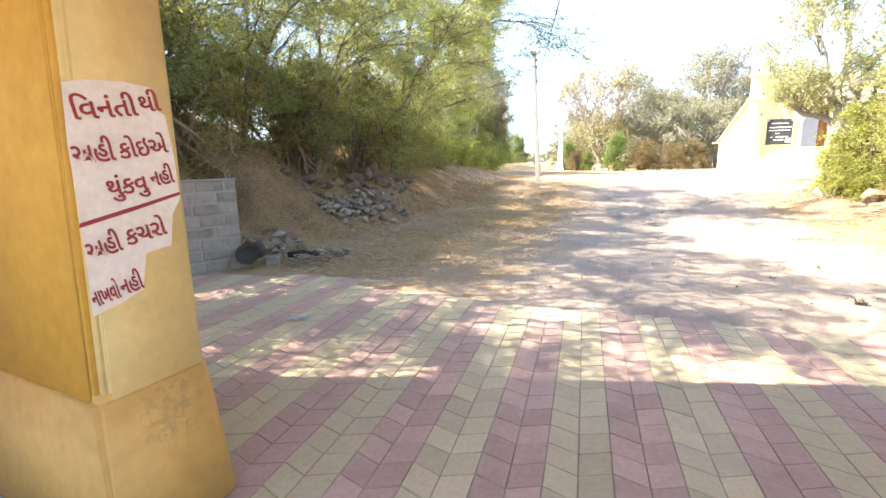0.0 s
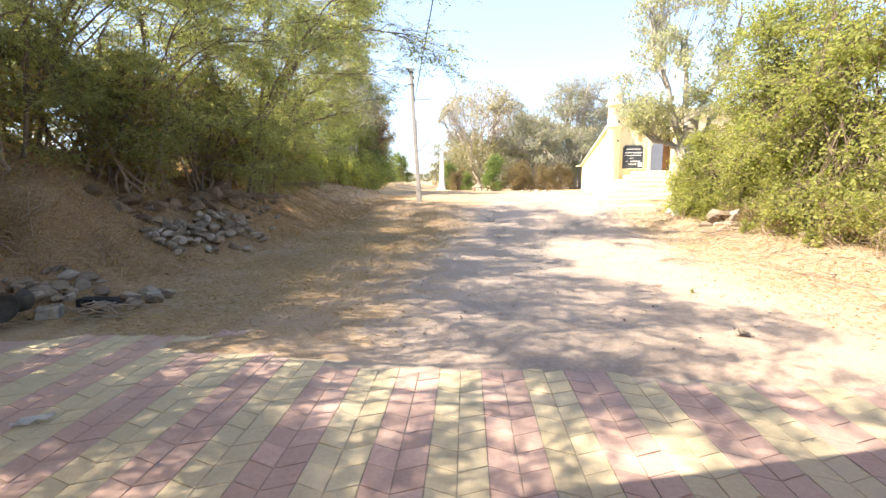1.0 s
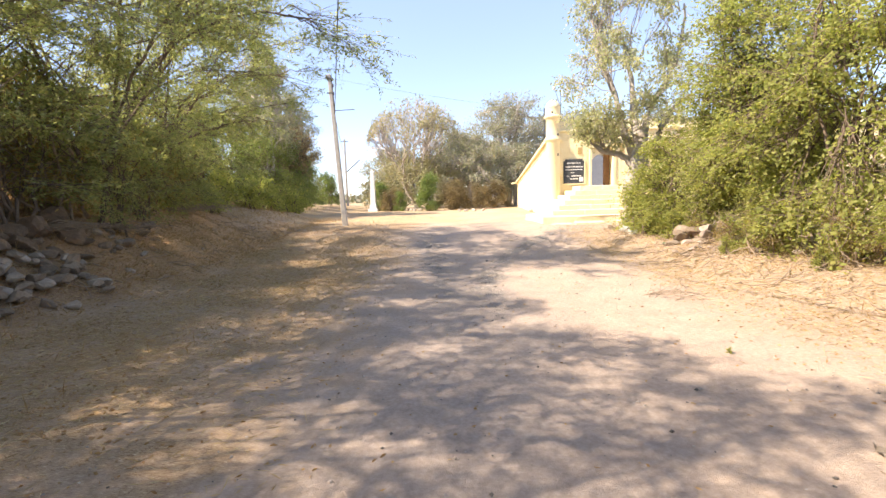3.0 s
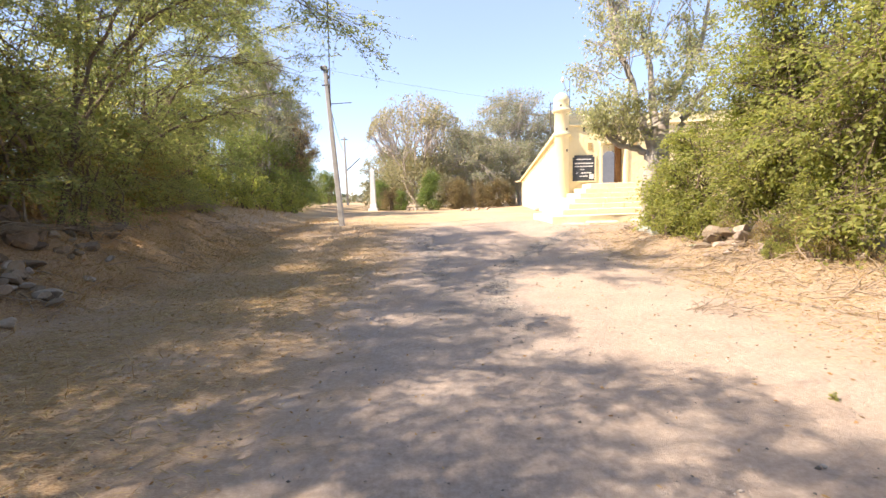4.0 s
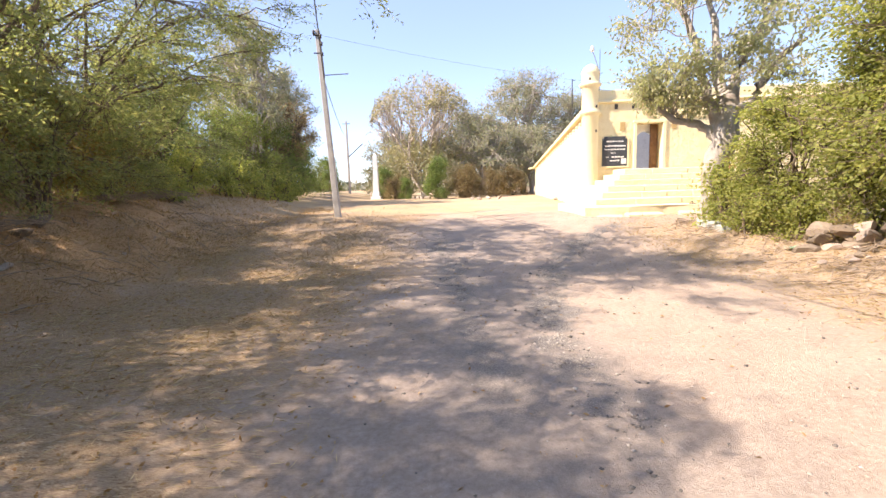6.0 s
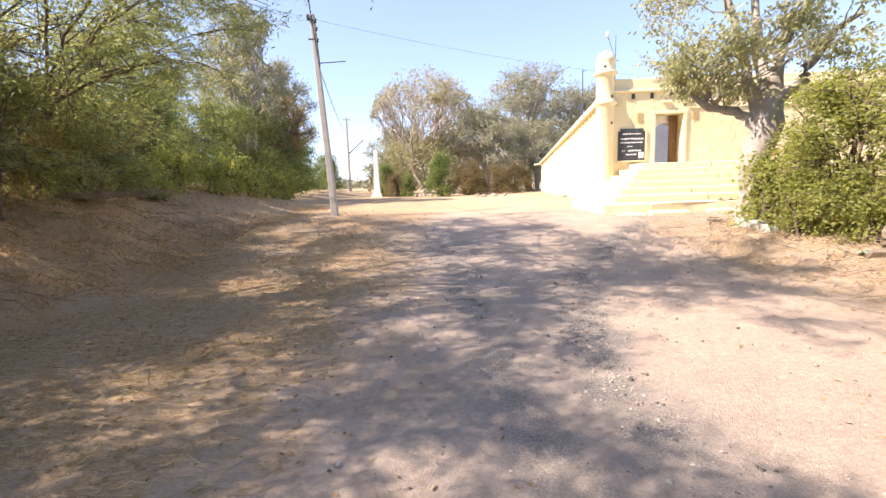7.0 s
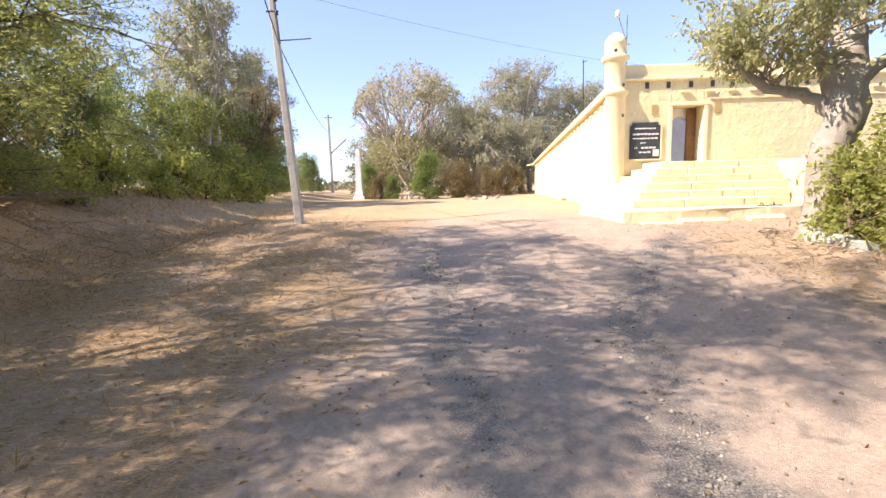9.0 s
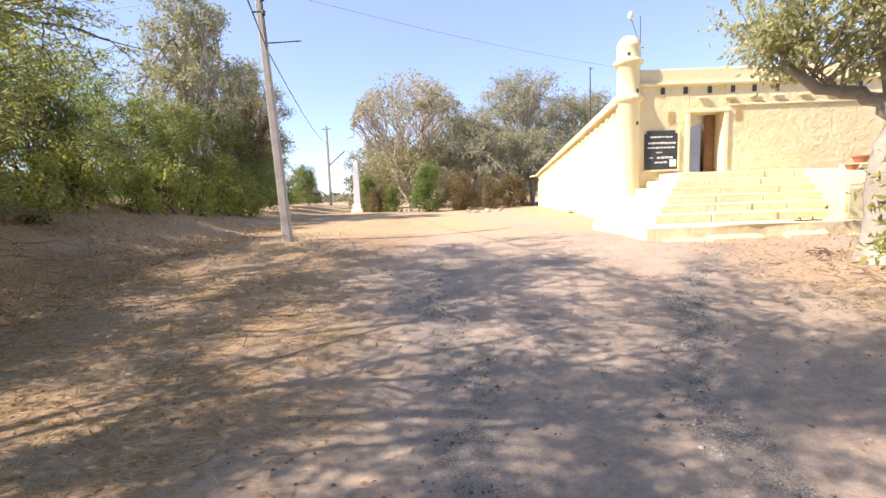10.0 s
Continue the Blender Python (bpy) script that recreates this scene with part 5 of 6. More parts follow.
# ---- trees and shrubs ----
def feather_tree(label, seed, stems, clumps, leaf=(0.12, 0.033), sprigs=5, leaflets=4, reach=0.24, mat=None, limb_r=0.016, twig_r=0.0045):
    """A thorn tree. clumps: (centre, radii, twigs, stem, how far up it)."""
    rng = np.random.default_rng(seed)
    wood, sprays = [], []
    for pts, radii in stems:
        pts = np.asarray(pts, float)
        n = 16
        s = np.linspace(0, len(pts) - 1, n)
        fine = np.stack([np.interp(s, np.arange(len(pts)), pts[:, k]) for k in range(3)], 1)
        fine[1:-1] = (fine[:-2] + 2 * fine[1:-1] + fine[2:]) / 4
        fine[1:] += rng.normal(0, 0.03, (n - 1, 3))
        wood.append(tube_arrays(fine, np.interp(s, np.arange(len(radii)), radii), 8))
    for c, r, twigs, stem, up in clumps:
        c, r = np.asarray(c, float), np.asarray(r, float)
        pts = np.asarray(stems[stem][0], float)
        s = up * (len(pts) - 1)
        root = np.array([np.interp(s, np.arange(len(pts)), pts[:, k]) for k in range(3)])
        limb = bend(root, c, rng, 0.08, 0.14, 7)
        wood.append(tube_arrays(limb, np.linspace(limb_r, limb_r * 0.35, 7), 5))
        d = rng.normal(0, 1, (twigs, 3))
        d /= np.linalg.norm(d, axis=1)[:, None]
        p1 = c + d * r * rng.uniform(0.3, 1.1, (twigs, 1))
        p0 = limb[rng.integers(3, 7, twigs)]
        for a, e in zip(p0, p1):
            wood.append(tube_arrays([a, e], [twig_r * 1.4, twig_r * 0.4], 3))
        sprays.append(feathers(p0, p1, rng, sprigs, leaflets, reach, leaf, 0.35))
    t = thing("thorn_tree", label, "tree", group="thicket on the bank")
    child("trunk", smooth(fast_mesh("trunk", *joined(wood))), BARK, t)
    child("crown", fast_mesh("crown", *joined(sprays)), mat or LEAF_ACACIA, t)
    return t


def drop(ob, x, y, turn, s=1.0, sz=None):
    ob.scale = (s, s, sz or s)
    ob.matrix_basis = pose(x, y, gz(x, y), 0, 0, turn) @ Matrix.Diagonal((s, s, sz or s, 1))
    return ob


def crown_clumps(stems, rng, ups, twigs, flat=0.42, size=(0.7, 1.15)):
    out = []
    for st, (pts, _) in enumerate(stems):
        pts = np.array(pts)
        for up in ups:
            s = up * (len(pts) - 1)
            c = np.array([np.interp(s, range(len(pts)), pts[:, k]) for k in range(3)])
            for _ in range(2 if up > 0.6 else 1):
                r = rng.uniform(*size)
                out.append((c + rng.normal(0, 1, 3) * [0.95, 0.95, 0.35], (r, r, r * flat), twigs, st, max(0.3, up - 0.14)))
    return out


def overhang_tree(label, seed, low_limb, airy=False):
    """A big thorn tree whose fan of branches leans out over the drive."""
    stems = [([(0, 0, -0.4), (0.35, 0.4, 1.9), (0.9, 0.95, 3.4), (1.9, 0.7, 4.1), (3.6, 1.0, 4.7), (5.2, 1.3, 4.3)], [0.085, 0.065, 0.05, 0.036, 0.022, 0.008]),
             ([(0.3, 0.3, 1.6), (0.8, 0.2, 4.0), (1.6, -0.3, 6.0), (2.8, -0.6, 7.2)], [0.055, 0.042, 0.025, 0.008]),
             ([(0, 0, 1.0), (-0.3, -0.5, 3.0), (-0.4, -1.2, 5.0), (0.0, -2.0, 6.8)], [0.05, 0.04, 0.024, 0.008]),
             ([(0.3, 0.4, 1.8), (0.8, 1.6, 3.6), (1.6, 2.8, 5.2), (2.8, 3.8, 6.1)], [0.05, 0.04, 0.024, 0.008]),
             ([(0.2, 0.2, 1.5), (1.4, -0.1, 3.4), (3.0, -0.1, 5.2), (4.4, 0.2, 6.0)], [0.05, 0.038, 0.022, 0.008]),
             ([(0.8, 0.8, 3.2), (2.2, 1.6, 5.4), (3.8, 2.2, 6.7)], [0.04, 0.026, 0.008])]
    if low_limb:
        stems.append(([(0, 0, 1.6), (1.1, 0.2, 2.35), (2.5, 0.4, 2.85), (3.6, 0.5, 3.05)], [0.06, 0.05, 0.035, 0.012]))
        stems.append(([(0.1, 0.2, 1.7), (0.7, 1.0, 2.7), (1.7, 2.4, 3.6), (3.2, 4.4, 3.5)], [0.05, 0.04, 0.028, 0.01]))
    elif not airy:
        stems += [([(0.8, 0.2, 4.0), (1.8, -0.7, 6.2), (2.6, -1.6, 7.7)], [0.04, 0.026, 0.008]),
                  ([(1.6, -0.3, 6.0), (2.8, -0.2, 7.0), (3.7, -0.2, 7.6)], [0.03, 0.02, 0.008]),
                  ([(-0.3, -0.5, 3.0), (-0.5, -1.2, 4.0), (-0.7, -1.9, 4.9)], [0.03, 0.02, 0.008])]
    stems = [(pts, [r * 0.75 for r in radii]) for pts, radii in stems]
    rng = np.random.default_rng(seed)
    cl = crown_clumps(stems, rng, (0.36, 0.52, 0.68, 0.84, 1.0) if airy else (0.34, 0.44, 0.55, 0.66, 0.77, 0.88, 1.0), 15, 0.5, (0.8, 1.35))
    for k in range(18):                        # low sprays round the forks
        a, rad = rng.uniform(0, 2 * np.pi), rng.uniform(0.7, 1.9)
        cl.append(((rad * np.cos(a), rad * np.sin(a), rng.uniform(1.4, 3.6)), (0.85, 0.85, 0.4), 16, int(rng.integers(1, 5)), rng.uniform(0.2, 0.6)))
    return feather_tree(label, seed + 1, stems, cl)


def thicket_tree(seed, h, label):
    """A smaller thorn tree with several thin stems and leaves down to its foot."""
    rng = np.random.default_rng(seed)
    stems = []
    for k in range(6):
        a, r = rng.uniform(0, 2 * np.pi), rng.uniform(0.6, 1.7)
        top = (r * np.cos(a), r * np.sin(a), h * rng.uniform(0.65, 0.9))
        stems.append(([(rng.uniform(-0.3, 0.3), rng.uniform(-0.3, 0.3), -0.3), (top[0] * 0.35, top[1] * 0.35, top[2] * 0.5), top], [0.035, 0.025, 0.008]))
    cl = []
    for k in range(30):
        a, zz = rng.uniform(0, 2 * np.pi), (0.12 + 0.86 * (k + 0.5) / 30) * h
        rad = 2.0 * math.sin(math.pi * min(0.9, 0.3 + 0.52 * zz / h)) * rng.uniform(0.3, 1.0)
        q = rng.uniform(0.75, 1.1)
        cl.append(((rad * np.cos(a), rad * np.sin(a), zz), (q, q, q * 0.5), 14, int(rng.integers(0, 6)), rng.uniform(0.25, 0.95)))
    return feather_tree(label, seed, stems, cl, limb_r=0.012)


ra = random.Random(21)
LEAN = "tall thorn tree leaning out over the drive with open feathery crown"
drop(overhang_tree(LEAN, 77, False), -7.1, 13.2, 0)
drop(overhang_tree("tall thorn tree with one long low limb reaching over the bank", 177, True), -8.6, 17.4, 0, 0.92)
AIRY = drop(overhang_tree(LEAN, 79, False, True), -7.6, 9.8, -10, 0.64)
for x, y, a, s in ((-8.7, 11.4, -25, 0.66), (-9.0, 9.0, -20, 0.62), (-7.7, 7.6, -14, 0.64), (-7.7, 4.9, -8, 0.74), (-9.0, 6.1, -10, 0.6), (-7.9, 2.4, 0, 0.86), (-8.0, 0.9, -6, 0.84), (-8.2, -0.4, 6, 0.78), (-8.5, 15.2, 4, 0.78), (-10.4, 4.4, 20, 0.8)):
    drop(copy_thing(AIRY, Matrix.Identity(4)), x, y, a, s)
THORN = "feathery green thorn tree with several thin stems on the bank"
kinds = [thicket_tree(31, 4.0, THORN), thicket_tree(32, 3.4, THORN)]
for i, (x, y, s) in enumerate(((-9.2, 11.8, 0.76), (-8.6, 8.6, 0.9), (-9.4, 14.8, 0.7), (-8.8, 5.2, 0.95), (-8.0, 13.0, 0.68), (-7.8, 15.8, 0.8), (-8.2, 6.4, 0.8), (-8.6, 18.8, 0.55), (-8.3, 16.2, 0.62), (-9.2, 19.6, 0.95), (-10.3, 7.4, 1.0), (-10.6, 10.4, 0.72), (-10.4, 4.6, 0.85), (-8.5, 1.5, 1.05), (-8.4, 3.5, 1.0), (-7.4, 11.7, 0.95), (-7.0, 13.7, 0.6), (-7.7, 9.2, 0.85), (-10.2, 20.6, 1.3), (-10.4, 23.4, 1.3))):
    drop(kinds[i] if i < 2 else copy_thing(kinds[i % 2], Matrix.Identity(4)), x, y, ra.uniform(0, 360), s)


def dry_brush(seed):
    """A tangle of dead stems with a few dry leaves."""
    rng = np.random.default_rng(seed)
    stems = [([(rng.uniform(-0.5, 0.5), rng.uniform(-0.5, 0.5), -0.2), (rng.uniform(-0.7, 0.7), rng.uniform(-0.7, 0.7), 0.8), (rng.uniform(-1.1, 1.1), rng.uniform(-1.1, 1.1), 1.9)], [0.03, 0.02, 0.008]) for _ in range(9)]
    cl = [(rng.uniform(-1.0, 1.0), rng.uniform(-1.0, 1.0), rng.uniform(0.2, 1.7), 0.65, 0.65, 0.5, 12, 22, int(rng.integers(0, 9)), rng.uniform(0.1, 0.9)) for _ in range(14)]
    return grow("dry_brush", "tangle of dead brown stems and dry leaves under the trees", "brush", seed, stems, cl, (0.085, 0.032), LEAF_BRUSH, TWIG, 0.2, "dry undergrowth", 0.12, 0.006, 0.015)


LEAF_BRUSH = leafy("brush_leaf", [(0.30, 0.20, 0.08), (0.40, 0.28, 0.11), (0.30, 0.27, 0.10), (0.46, 0.34, 0.15), (0.25, 0.24, 0.09)], 0.55, 0.8)
D1 = drop(dry_brush(81), -8.2, 11.4, 0, 1.3)
for i, (x, y, s) in enumerate(((-8.0, 6.8, 1.4), (-8.4, 9.4, 1.4), (-8.1, 13.2, 1.3), (-8.4, 15.2, 1.3), (-8.9, 17.2, 1.2), (-9.4, 19.4, 1.0), (-9.6, 21.4, 0.85),
                             (-9.0, 4.8, 1.3), (-7.6, 9.6, 0.9), (-7.6, 12.6, 0.9), (-7.4, 6.2, 0.8), (6.75, 13.5, 0.42), (6.5, 12.2, 0.4), (6.9, 10.6, 0.45), (6.7, 9.2, 0.45), (7.2, 7.8, 0.5), (6.6, 15.0, 0.35))):
    drop(copy_thing(D1, Matrix.Identity(4)), x, y, ra.uniform(0, 360), s)


def roadside_shrub(seed, h, w, label, leaf_mat, n=16, leaf=(0.075, 0.04), twigs=26, per=46, group="", name="shrub", bark=BARK, spread=0.19, pinnate=0.0):
    rng = np.random.default_rng(seed)
    stems, clumps = [], []
    for k in range(6):
        a = rng.uniform(0, 2 * np.pi)
        r = w * rng.uniform(0.2, 0.6)
        stems.append(([(rng.uniform(-0.4, 0.4), rng.uniform(-0.4, 0.4), -0.2), (r * 0.5 * np.cos(a), r * 0.5 * np.sin(a), h * 0.4), (r * np.cos(a), r * np.sin(a), h * 0.75)], [0.035, 0.026, 0.01]))
    for k in range(n):
        a = rng.uniform(0, 2 * np.pi)
        zz = h * (0.07 + 0.86 * ((k + 0.5) / n) ** 1.15)
        rad = w * math.sin(math.pi * min(0.9, 0.34 + 0.56 * zz / h)) * rng.uniform(0.4, 0.85)
        q = w * rng.uniform(0.42, 0.62)
        clumps.append((rad * np.cos(a), rad * np.sin(a), zz, q, q, q * 0.75, twigs, per, int(rng.integers(0, 6)), rng.uniform(0.25, 0.9)))
    return grow(name, label, "shrub", seed, stems, clumps, leaf, leaf_mat, bark, 0.6 if pinnate else 0.25, group, spread, 0.006, 0.014, 0.2, pinnate)


# the dense bright shrubs on the other side
BRIGHT = "dense bright green shrub with sunlit small leaves"
S1 = roadside_shrub(51, 6.4, 2.3, BRIGHT, LEAF_BRIGHT, 46, (0.09, 0.048), 28, 21, "bright shrubs", pinnate=0.26)
S2 = roadside_shrub(52, 3.6, 1.6, "lower green shrub arching over fallen stones", LEAF_BRIGHT, 24, (0.085, 0.045), 26, 24, "bright shrubs", pinnate=0.22)
drop(S1, 7.75, 14.0, 0)
drop(S2, 6.95, 16.5, 40, 0.97, 0.84)
for x, y, a, s, k in ((7.5, 11.4, 120, 1.0, S1), (8.4, 8.2, 200, 1.02, S1), (9.4, 10.2, 260, 1.15, S1), (7.9, 15.4, 75, 0.8, S1), (9.6, 16.4, 30, 0.75, S1), (7.1, 12.5, 30, 0.6, S2), (7.2, 9.6, 150, 0.65, S2)):
    drop(copy_thing(k, Matrix.Identity(4)), x, y, a, s)


def fig_tree():
    rng = np.random.default_rng(91)
    stems = [([(0.0, 0.0, -0.3), (0.06, 0, 0.4), (0.14, 0, 1.4), (0.1, 0.0, 2.3), (0.25, 0.1, 3.4)], [0.40, 0.31, 0.28, 0.29, 0.2]),
             ([(0.05, 0, 2.1), (-0.35, 0.3, 2.5), (-0.9, 0.5, 2.75), (-1.6, 0.6, 3.2)], [0.13, 0.10, 0.07, 0.025]),
             ([(0.1, 0, 2.2), (-0.3, 0.1, 3.4), (-0.9, 0.2, 5.2), (-1.2, 0.2, 7.2)], [0.14, 0.10, 0.06, 0.02]),
             ([(0.15, 0, 2.7), (0.7, 0.1, 3.7), (1.3, 0.3, 5.2), (1.6, 0.3, 7.0)], [0.15, 0.12, 0.08, 0.03]),
             ([(0.15, 0, 3.0), (0.1, 0.6, 4.4), (0.2, 1.0, 6.4)], [0.14, 0.09, 0.04]),
             ([(0.15, -0.1, 2.4), (0.65, -0.3, 2.9), (0.85, -0.35, 3.5), (1.6, -0.6, 4.2)], [0.14, 0.11, 0.09, 0.04])]
    cl = []
    for k in range(70):
        a = rng.uniform(0, 2 * np.pi)
        z = rng.uniform(3.1, 8.8)
        rad = 2.2 * math.sin(math.pi * (0.36 + 0.49 * (z - 3.1) / 5.8)) * rng.uniform(0.4, 1.0)
        x, y = rad * np.cos(a) - 0.05, rad * np.sin(a)
        st = 5 if x > 0.6 and z < 5 else 1 if z < 4.4 else 2 if x < 0 else 3 if x > 0.5 else 4
        cl.append((x, y, z, 0.64, 0.64, 0.45, 13, 15, st, rng.uniform(0.5, 1.0)))
    for k in range(14):                        # low leaves that hang round the forks
        x = rng.uniform(-1.7, 0.0)
        cl.append((x, rng.uniform(-0.6, 1.2), rng.uniform(2.9, 3.9) + 0.4 * max(0, -x - 0.9), 0.5, 0.5, 0.36, 13, 16, 1, rng.uniform(0.4, 1.0)))
    return grow("fig_tree", "broad-leaved fig tree with pale fluted trunk beside the stairs", "tree", 92, stems, cl, (0.115, 0.056), LEAF_FIG, BARK_PALE, 0.5, "", 0.08, limb_r=0.018, twig_r=0.007)


drop(fig_tree(), 6.5, 18.6, 0)

# the hedge of shrubs that runs on along the drive
H1 = roadside_shrub(61, 5.2, 2.2, "dense green roadside shrub on the low bank", LEAF_DARK, 40, (0.14, 0.06), 20, 13, "hedge along the drive", spread=0.11)
H2 = roadside_shrub(62, 4.8, 2.1, "yellowing green roadside shrub on the low bank", LEAF_MID, 40, (0.14, 0.06), 20, 13, "hedge along the drive", spread=0.11)
drop(H1, -11.1, 24.4, 0, 0.74)
drop(H2, -10.4, 27.4, 0, 0.8)
for i, (x, y, s) in enumerate(((-11.3, 22.0, 0.62), (-10.6, 30.4, 0.9), (-13.0, 28.8, 0.95), (-11.0, 33.4, 1.05), (-11.1, 36.6, 1.0), (-11.6, 40.0, 0.95), (-12.4, 44.0, 1.0), (-14.0, 49.0, 0.95), (-12.4, 54.0, 0.75), (-14.2, 58.0, 0.8))):
    drop(copy_thing((H1, H2)[i % 2], Matrix.Identity(4)), x, y, ra.uniform(0, 360), s)


W1 = roadside_shrub(65, 1.5, 0.8, "young yellow-green plant with dry stems on littered earth", LEAF_BRIGHT, 8, (0.12, 0.055), 14, 18, "young plants", spread=0.12)
drop(W1, -8.95, 22.0, 0)
for x, y, s in ((-9.3, 20.6, 0.7), (-9.0, 25.4, 0.9), (-9.1, 28.6, 1.1), (-9.6, 31.6, 1.2), (-10.0, 35.0, 1.3), (-8.9, 18.6, 0.7), (-8.6, 16.4, 0.6), (-9.5, 23.6, 1.1), (-9.3, 26.8, 1.3), (-9.7, 33.2, 1.3), (6.3, 17.7, 0.95), (6.75, 17.9, 1.15), (6.1, 16.6, 0.6), (6.5, 15.6, 0.6), (6.9, 13.2, 0.5), (7.2, 11.0, 0.5)):
    drop(copy_thing(W1, Matrix.Identity(4)), x, y, ra.uniform(0, 360), s)


for x, y, s in ((3.2, 7.95, 0.045), (6.3, 10.6, 0.25), (6.2, 12.9, 0.25)):
    drop(copy_thing(W1, Matrix.Identity(4)), x, y, ra.uniform(0, 360), s)


def fallen_sticks():
    rng = np.random.default_rng(17)
    ps = []
    for k in range(900):
        left = k % 5 < 3
        x, y = (rng.uniform(-9.6, -5.4), rng.uniform(6.0, 22.0)) if left else (rng.uniform(5.2, 7.6), rng.uniform(7.0, 19.0))
        a, ln = rng.uniform(0, 2 * np.pi), rng.uniform(0.2, 0.9)
        e = (x + ln * np.cos(a), y + ln * np.sin(a))
        p = (x, y, gz(x, y) + 0.015)
        q = (e[0], e[1], gz(*e) + rng.uniform(0.01, 0.2))
        r = rng.uniform(0.003, 0.009)
        ps.append(tube_arrays(bend(p, q, rng, 0.03, 0.15, 5), np.linspace(r * 1.5, r * 0.5, 5), 4))
    me = smooth(fast_mesh("fallen_sticks", *joined(ps)))
    me.materials.append(TWIG)
    tagged(new("fallen_sticks", me), "dry sticks strewn over both littered banks", "sticks", kind="stuff")


fallen_sticks()


def spread_tree(name, label, seed, h, w, leaf_mat, bark, twigs, per, leaf, n, base, spread=0.2, twig_r=0.022, thick=0.8, lump=0.27):
    rng = np.random.default_rng(seed)
    stems = []
    for k in range(5):
        a = 2 * np.pi * (k + rng.uniform(-0.3, 0.3)) / 5
        r = w * rng.uniform(0.35, 0.6)
        stems.append(([(0, 0, -0.3), (0.1 * np.cos(a), 0.1 * np.sin(a), h * 0.2), (r * 0.5 * np.cos(a), r * 0.5 * np.sin(a), h * 0.5), (r * np.cos(a), r * np.sin(a), h * 0.85)], [0.26 * thick, 0.2 * thick, 0.1 * thick, 0.015]))
    cl = []
    for k in range(n):                         # clumps spread over a dome
        a = 2.39996 * k
        u = (k + 0.5) / n
        zz = base + (0.93 - base) * u
        v = (zz - 0.4) / 0.56 if zz > 0.4 else (0.4 - zz) / 0.75
        rad = w * math.sqrt(max(0.03, 1 - v * v)) * (rng.uniform(0.75, 1.0) if k % 3 else rng.uniform(0.2, 0.6))
        q = w * rng.uniform(lump, lump * 1.5)
        cl.append((rad * np.cos(a), rad * np.sin(a), zz * h, q, q, q * 0.75, twigs, per, int(rng.integers(0, 5)), rng.uniform(0.4, 0.98)))
    return grow(name, label, "tree", seed, stems, cl, leaf, leaf_mat, bark, 0.25, "", spread, twig_r, 0.06)


def bare_tree(seed):
    """A half-bare tree: limbs that fork again and again into a dome of fine pale twigs, with thin leaves."""
    rng = np.random.default_rng(seed)
    wood, tips = [], []

    def branch(p, d, ln, r, depth):
        side = rng.normal(0, 0.09, 3)
        mid, end = p + d * ln * 0.5 + side * ln, p + d * ln
        if math.hypot(math.hypot(end[0], end[1]) / 5.6, end[2] / 11.4) > 1.12:
            return
        wood.append(tube_arrays([p, mid, end], [r, r * 0.8, r * 0.62], 5 if depth > 3 else 3))
        if depth == 0:
            tips.append((mid, end))
            return
        for _ in range(3 if depth > 1 else 4):
            e = d + rng.normal(0, 0.3, 3) + [0, 0, 0.1]
            e[2] = max(e[2], -0.12)
            e /= np.linalg.norm(e)
            branch(p + (end - p) * rng.uniform(0.6, 1.0), e, ln * rng.uniform(0.62, 0.82), r * 0.6, depth - 1)
    for k in range(13):
        a, tilt = 2.39996 * k + rng.uniform(-0.2, 0.2), radians(rng.uniform(4, 48))
        branch(np.array([0, 0, 0.2]), np.array([math.cos(a) * math.sin(tilt), math.sin(a) * math.sin(tilt), math.cos(tilt)]), 3.5 + 0.6 * math.cos(tilt), 0.13, 4)
    wood.append(tube_arrays([(0, 0, -0.4), (0.05, 0, 0.5), (0, 0, 1.0)], [0.4, 0.32, 0.26], 10))
    p0, p1 = np.array([a for a, _ in tips]), np.array([b for _, b in tips])
    q = rng.uniform(0.1, 1.1, (len(tips), 16, 1))
    pos = (p0[:, None] + (p1 - p0)[:, None] * q + rng.normal(0, 0.2, (len(tips), 16, 3))).reshape(-1, 3)
    keep = rng.uniform(0, 1, len(pos)) < np.clip(1.3 - pos[:, 2] / 9.0, 0.22, 1.0)
    skirt = rng.normal(0, 1, (140, 3))
    skirt = skirt / np.linalg.norm(skirt, axis=1)[:, None] * [4.3, 4.3, 4.6] * rng.uniform(0.75, 1.05, (140, 1))
    skirt[:, 2] = 0.3 + np.abs(skirt[:, 2])
    skirt = (skirt[:, None] + rng.normal(0, 0.5, (140, 110, 3))).reshape(-1, 3)
    pos = pos[keep & (np.hypot(np.hypot(pos[:, 0], pos[:, 1]) / 5.6, pos[:, 2] / 11.4) < 1.1)]
    pos = np.concatenate([pos, skirt[skirt[:, 2] > 0.1]])

    def dome(v):
        u = np.sqrt((np.hypot(v[:, 0], v[:, 1]) / 5.4) ** 2 + (v[:, 2] / 11.2) ** 2)[:, None] + 1e-9
        return v * np.where(u > 0.7, (0.7 + 0.32 * np.tanh((u - 0.7) / 0.32)) / u, 1.0)
    t = thing("bare_tree", "large half-bare tree with pale fanning branches and thin leaves", "tree")
    v, f = joined(wood)
    child("trunk", smooth(fast_mesh("trunk", dome(v), f)), BARK_HAZED, t)
    child("crown", fast_mesh("crown", *leaf_arrays(dome(pos), rng.normal(0, 1, pos.shape), rng, 0.19, 0.11)), LEAF_BARE, t)
    return t


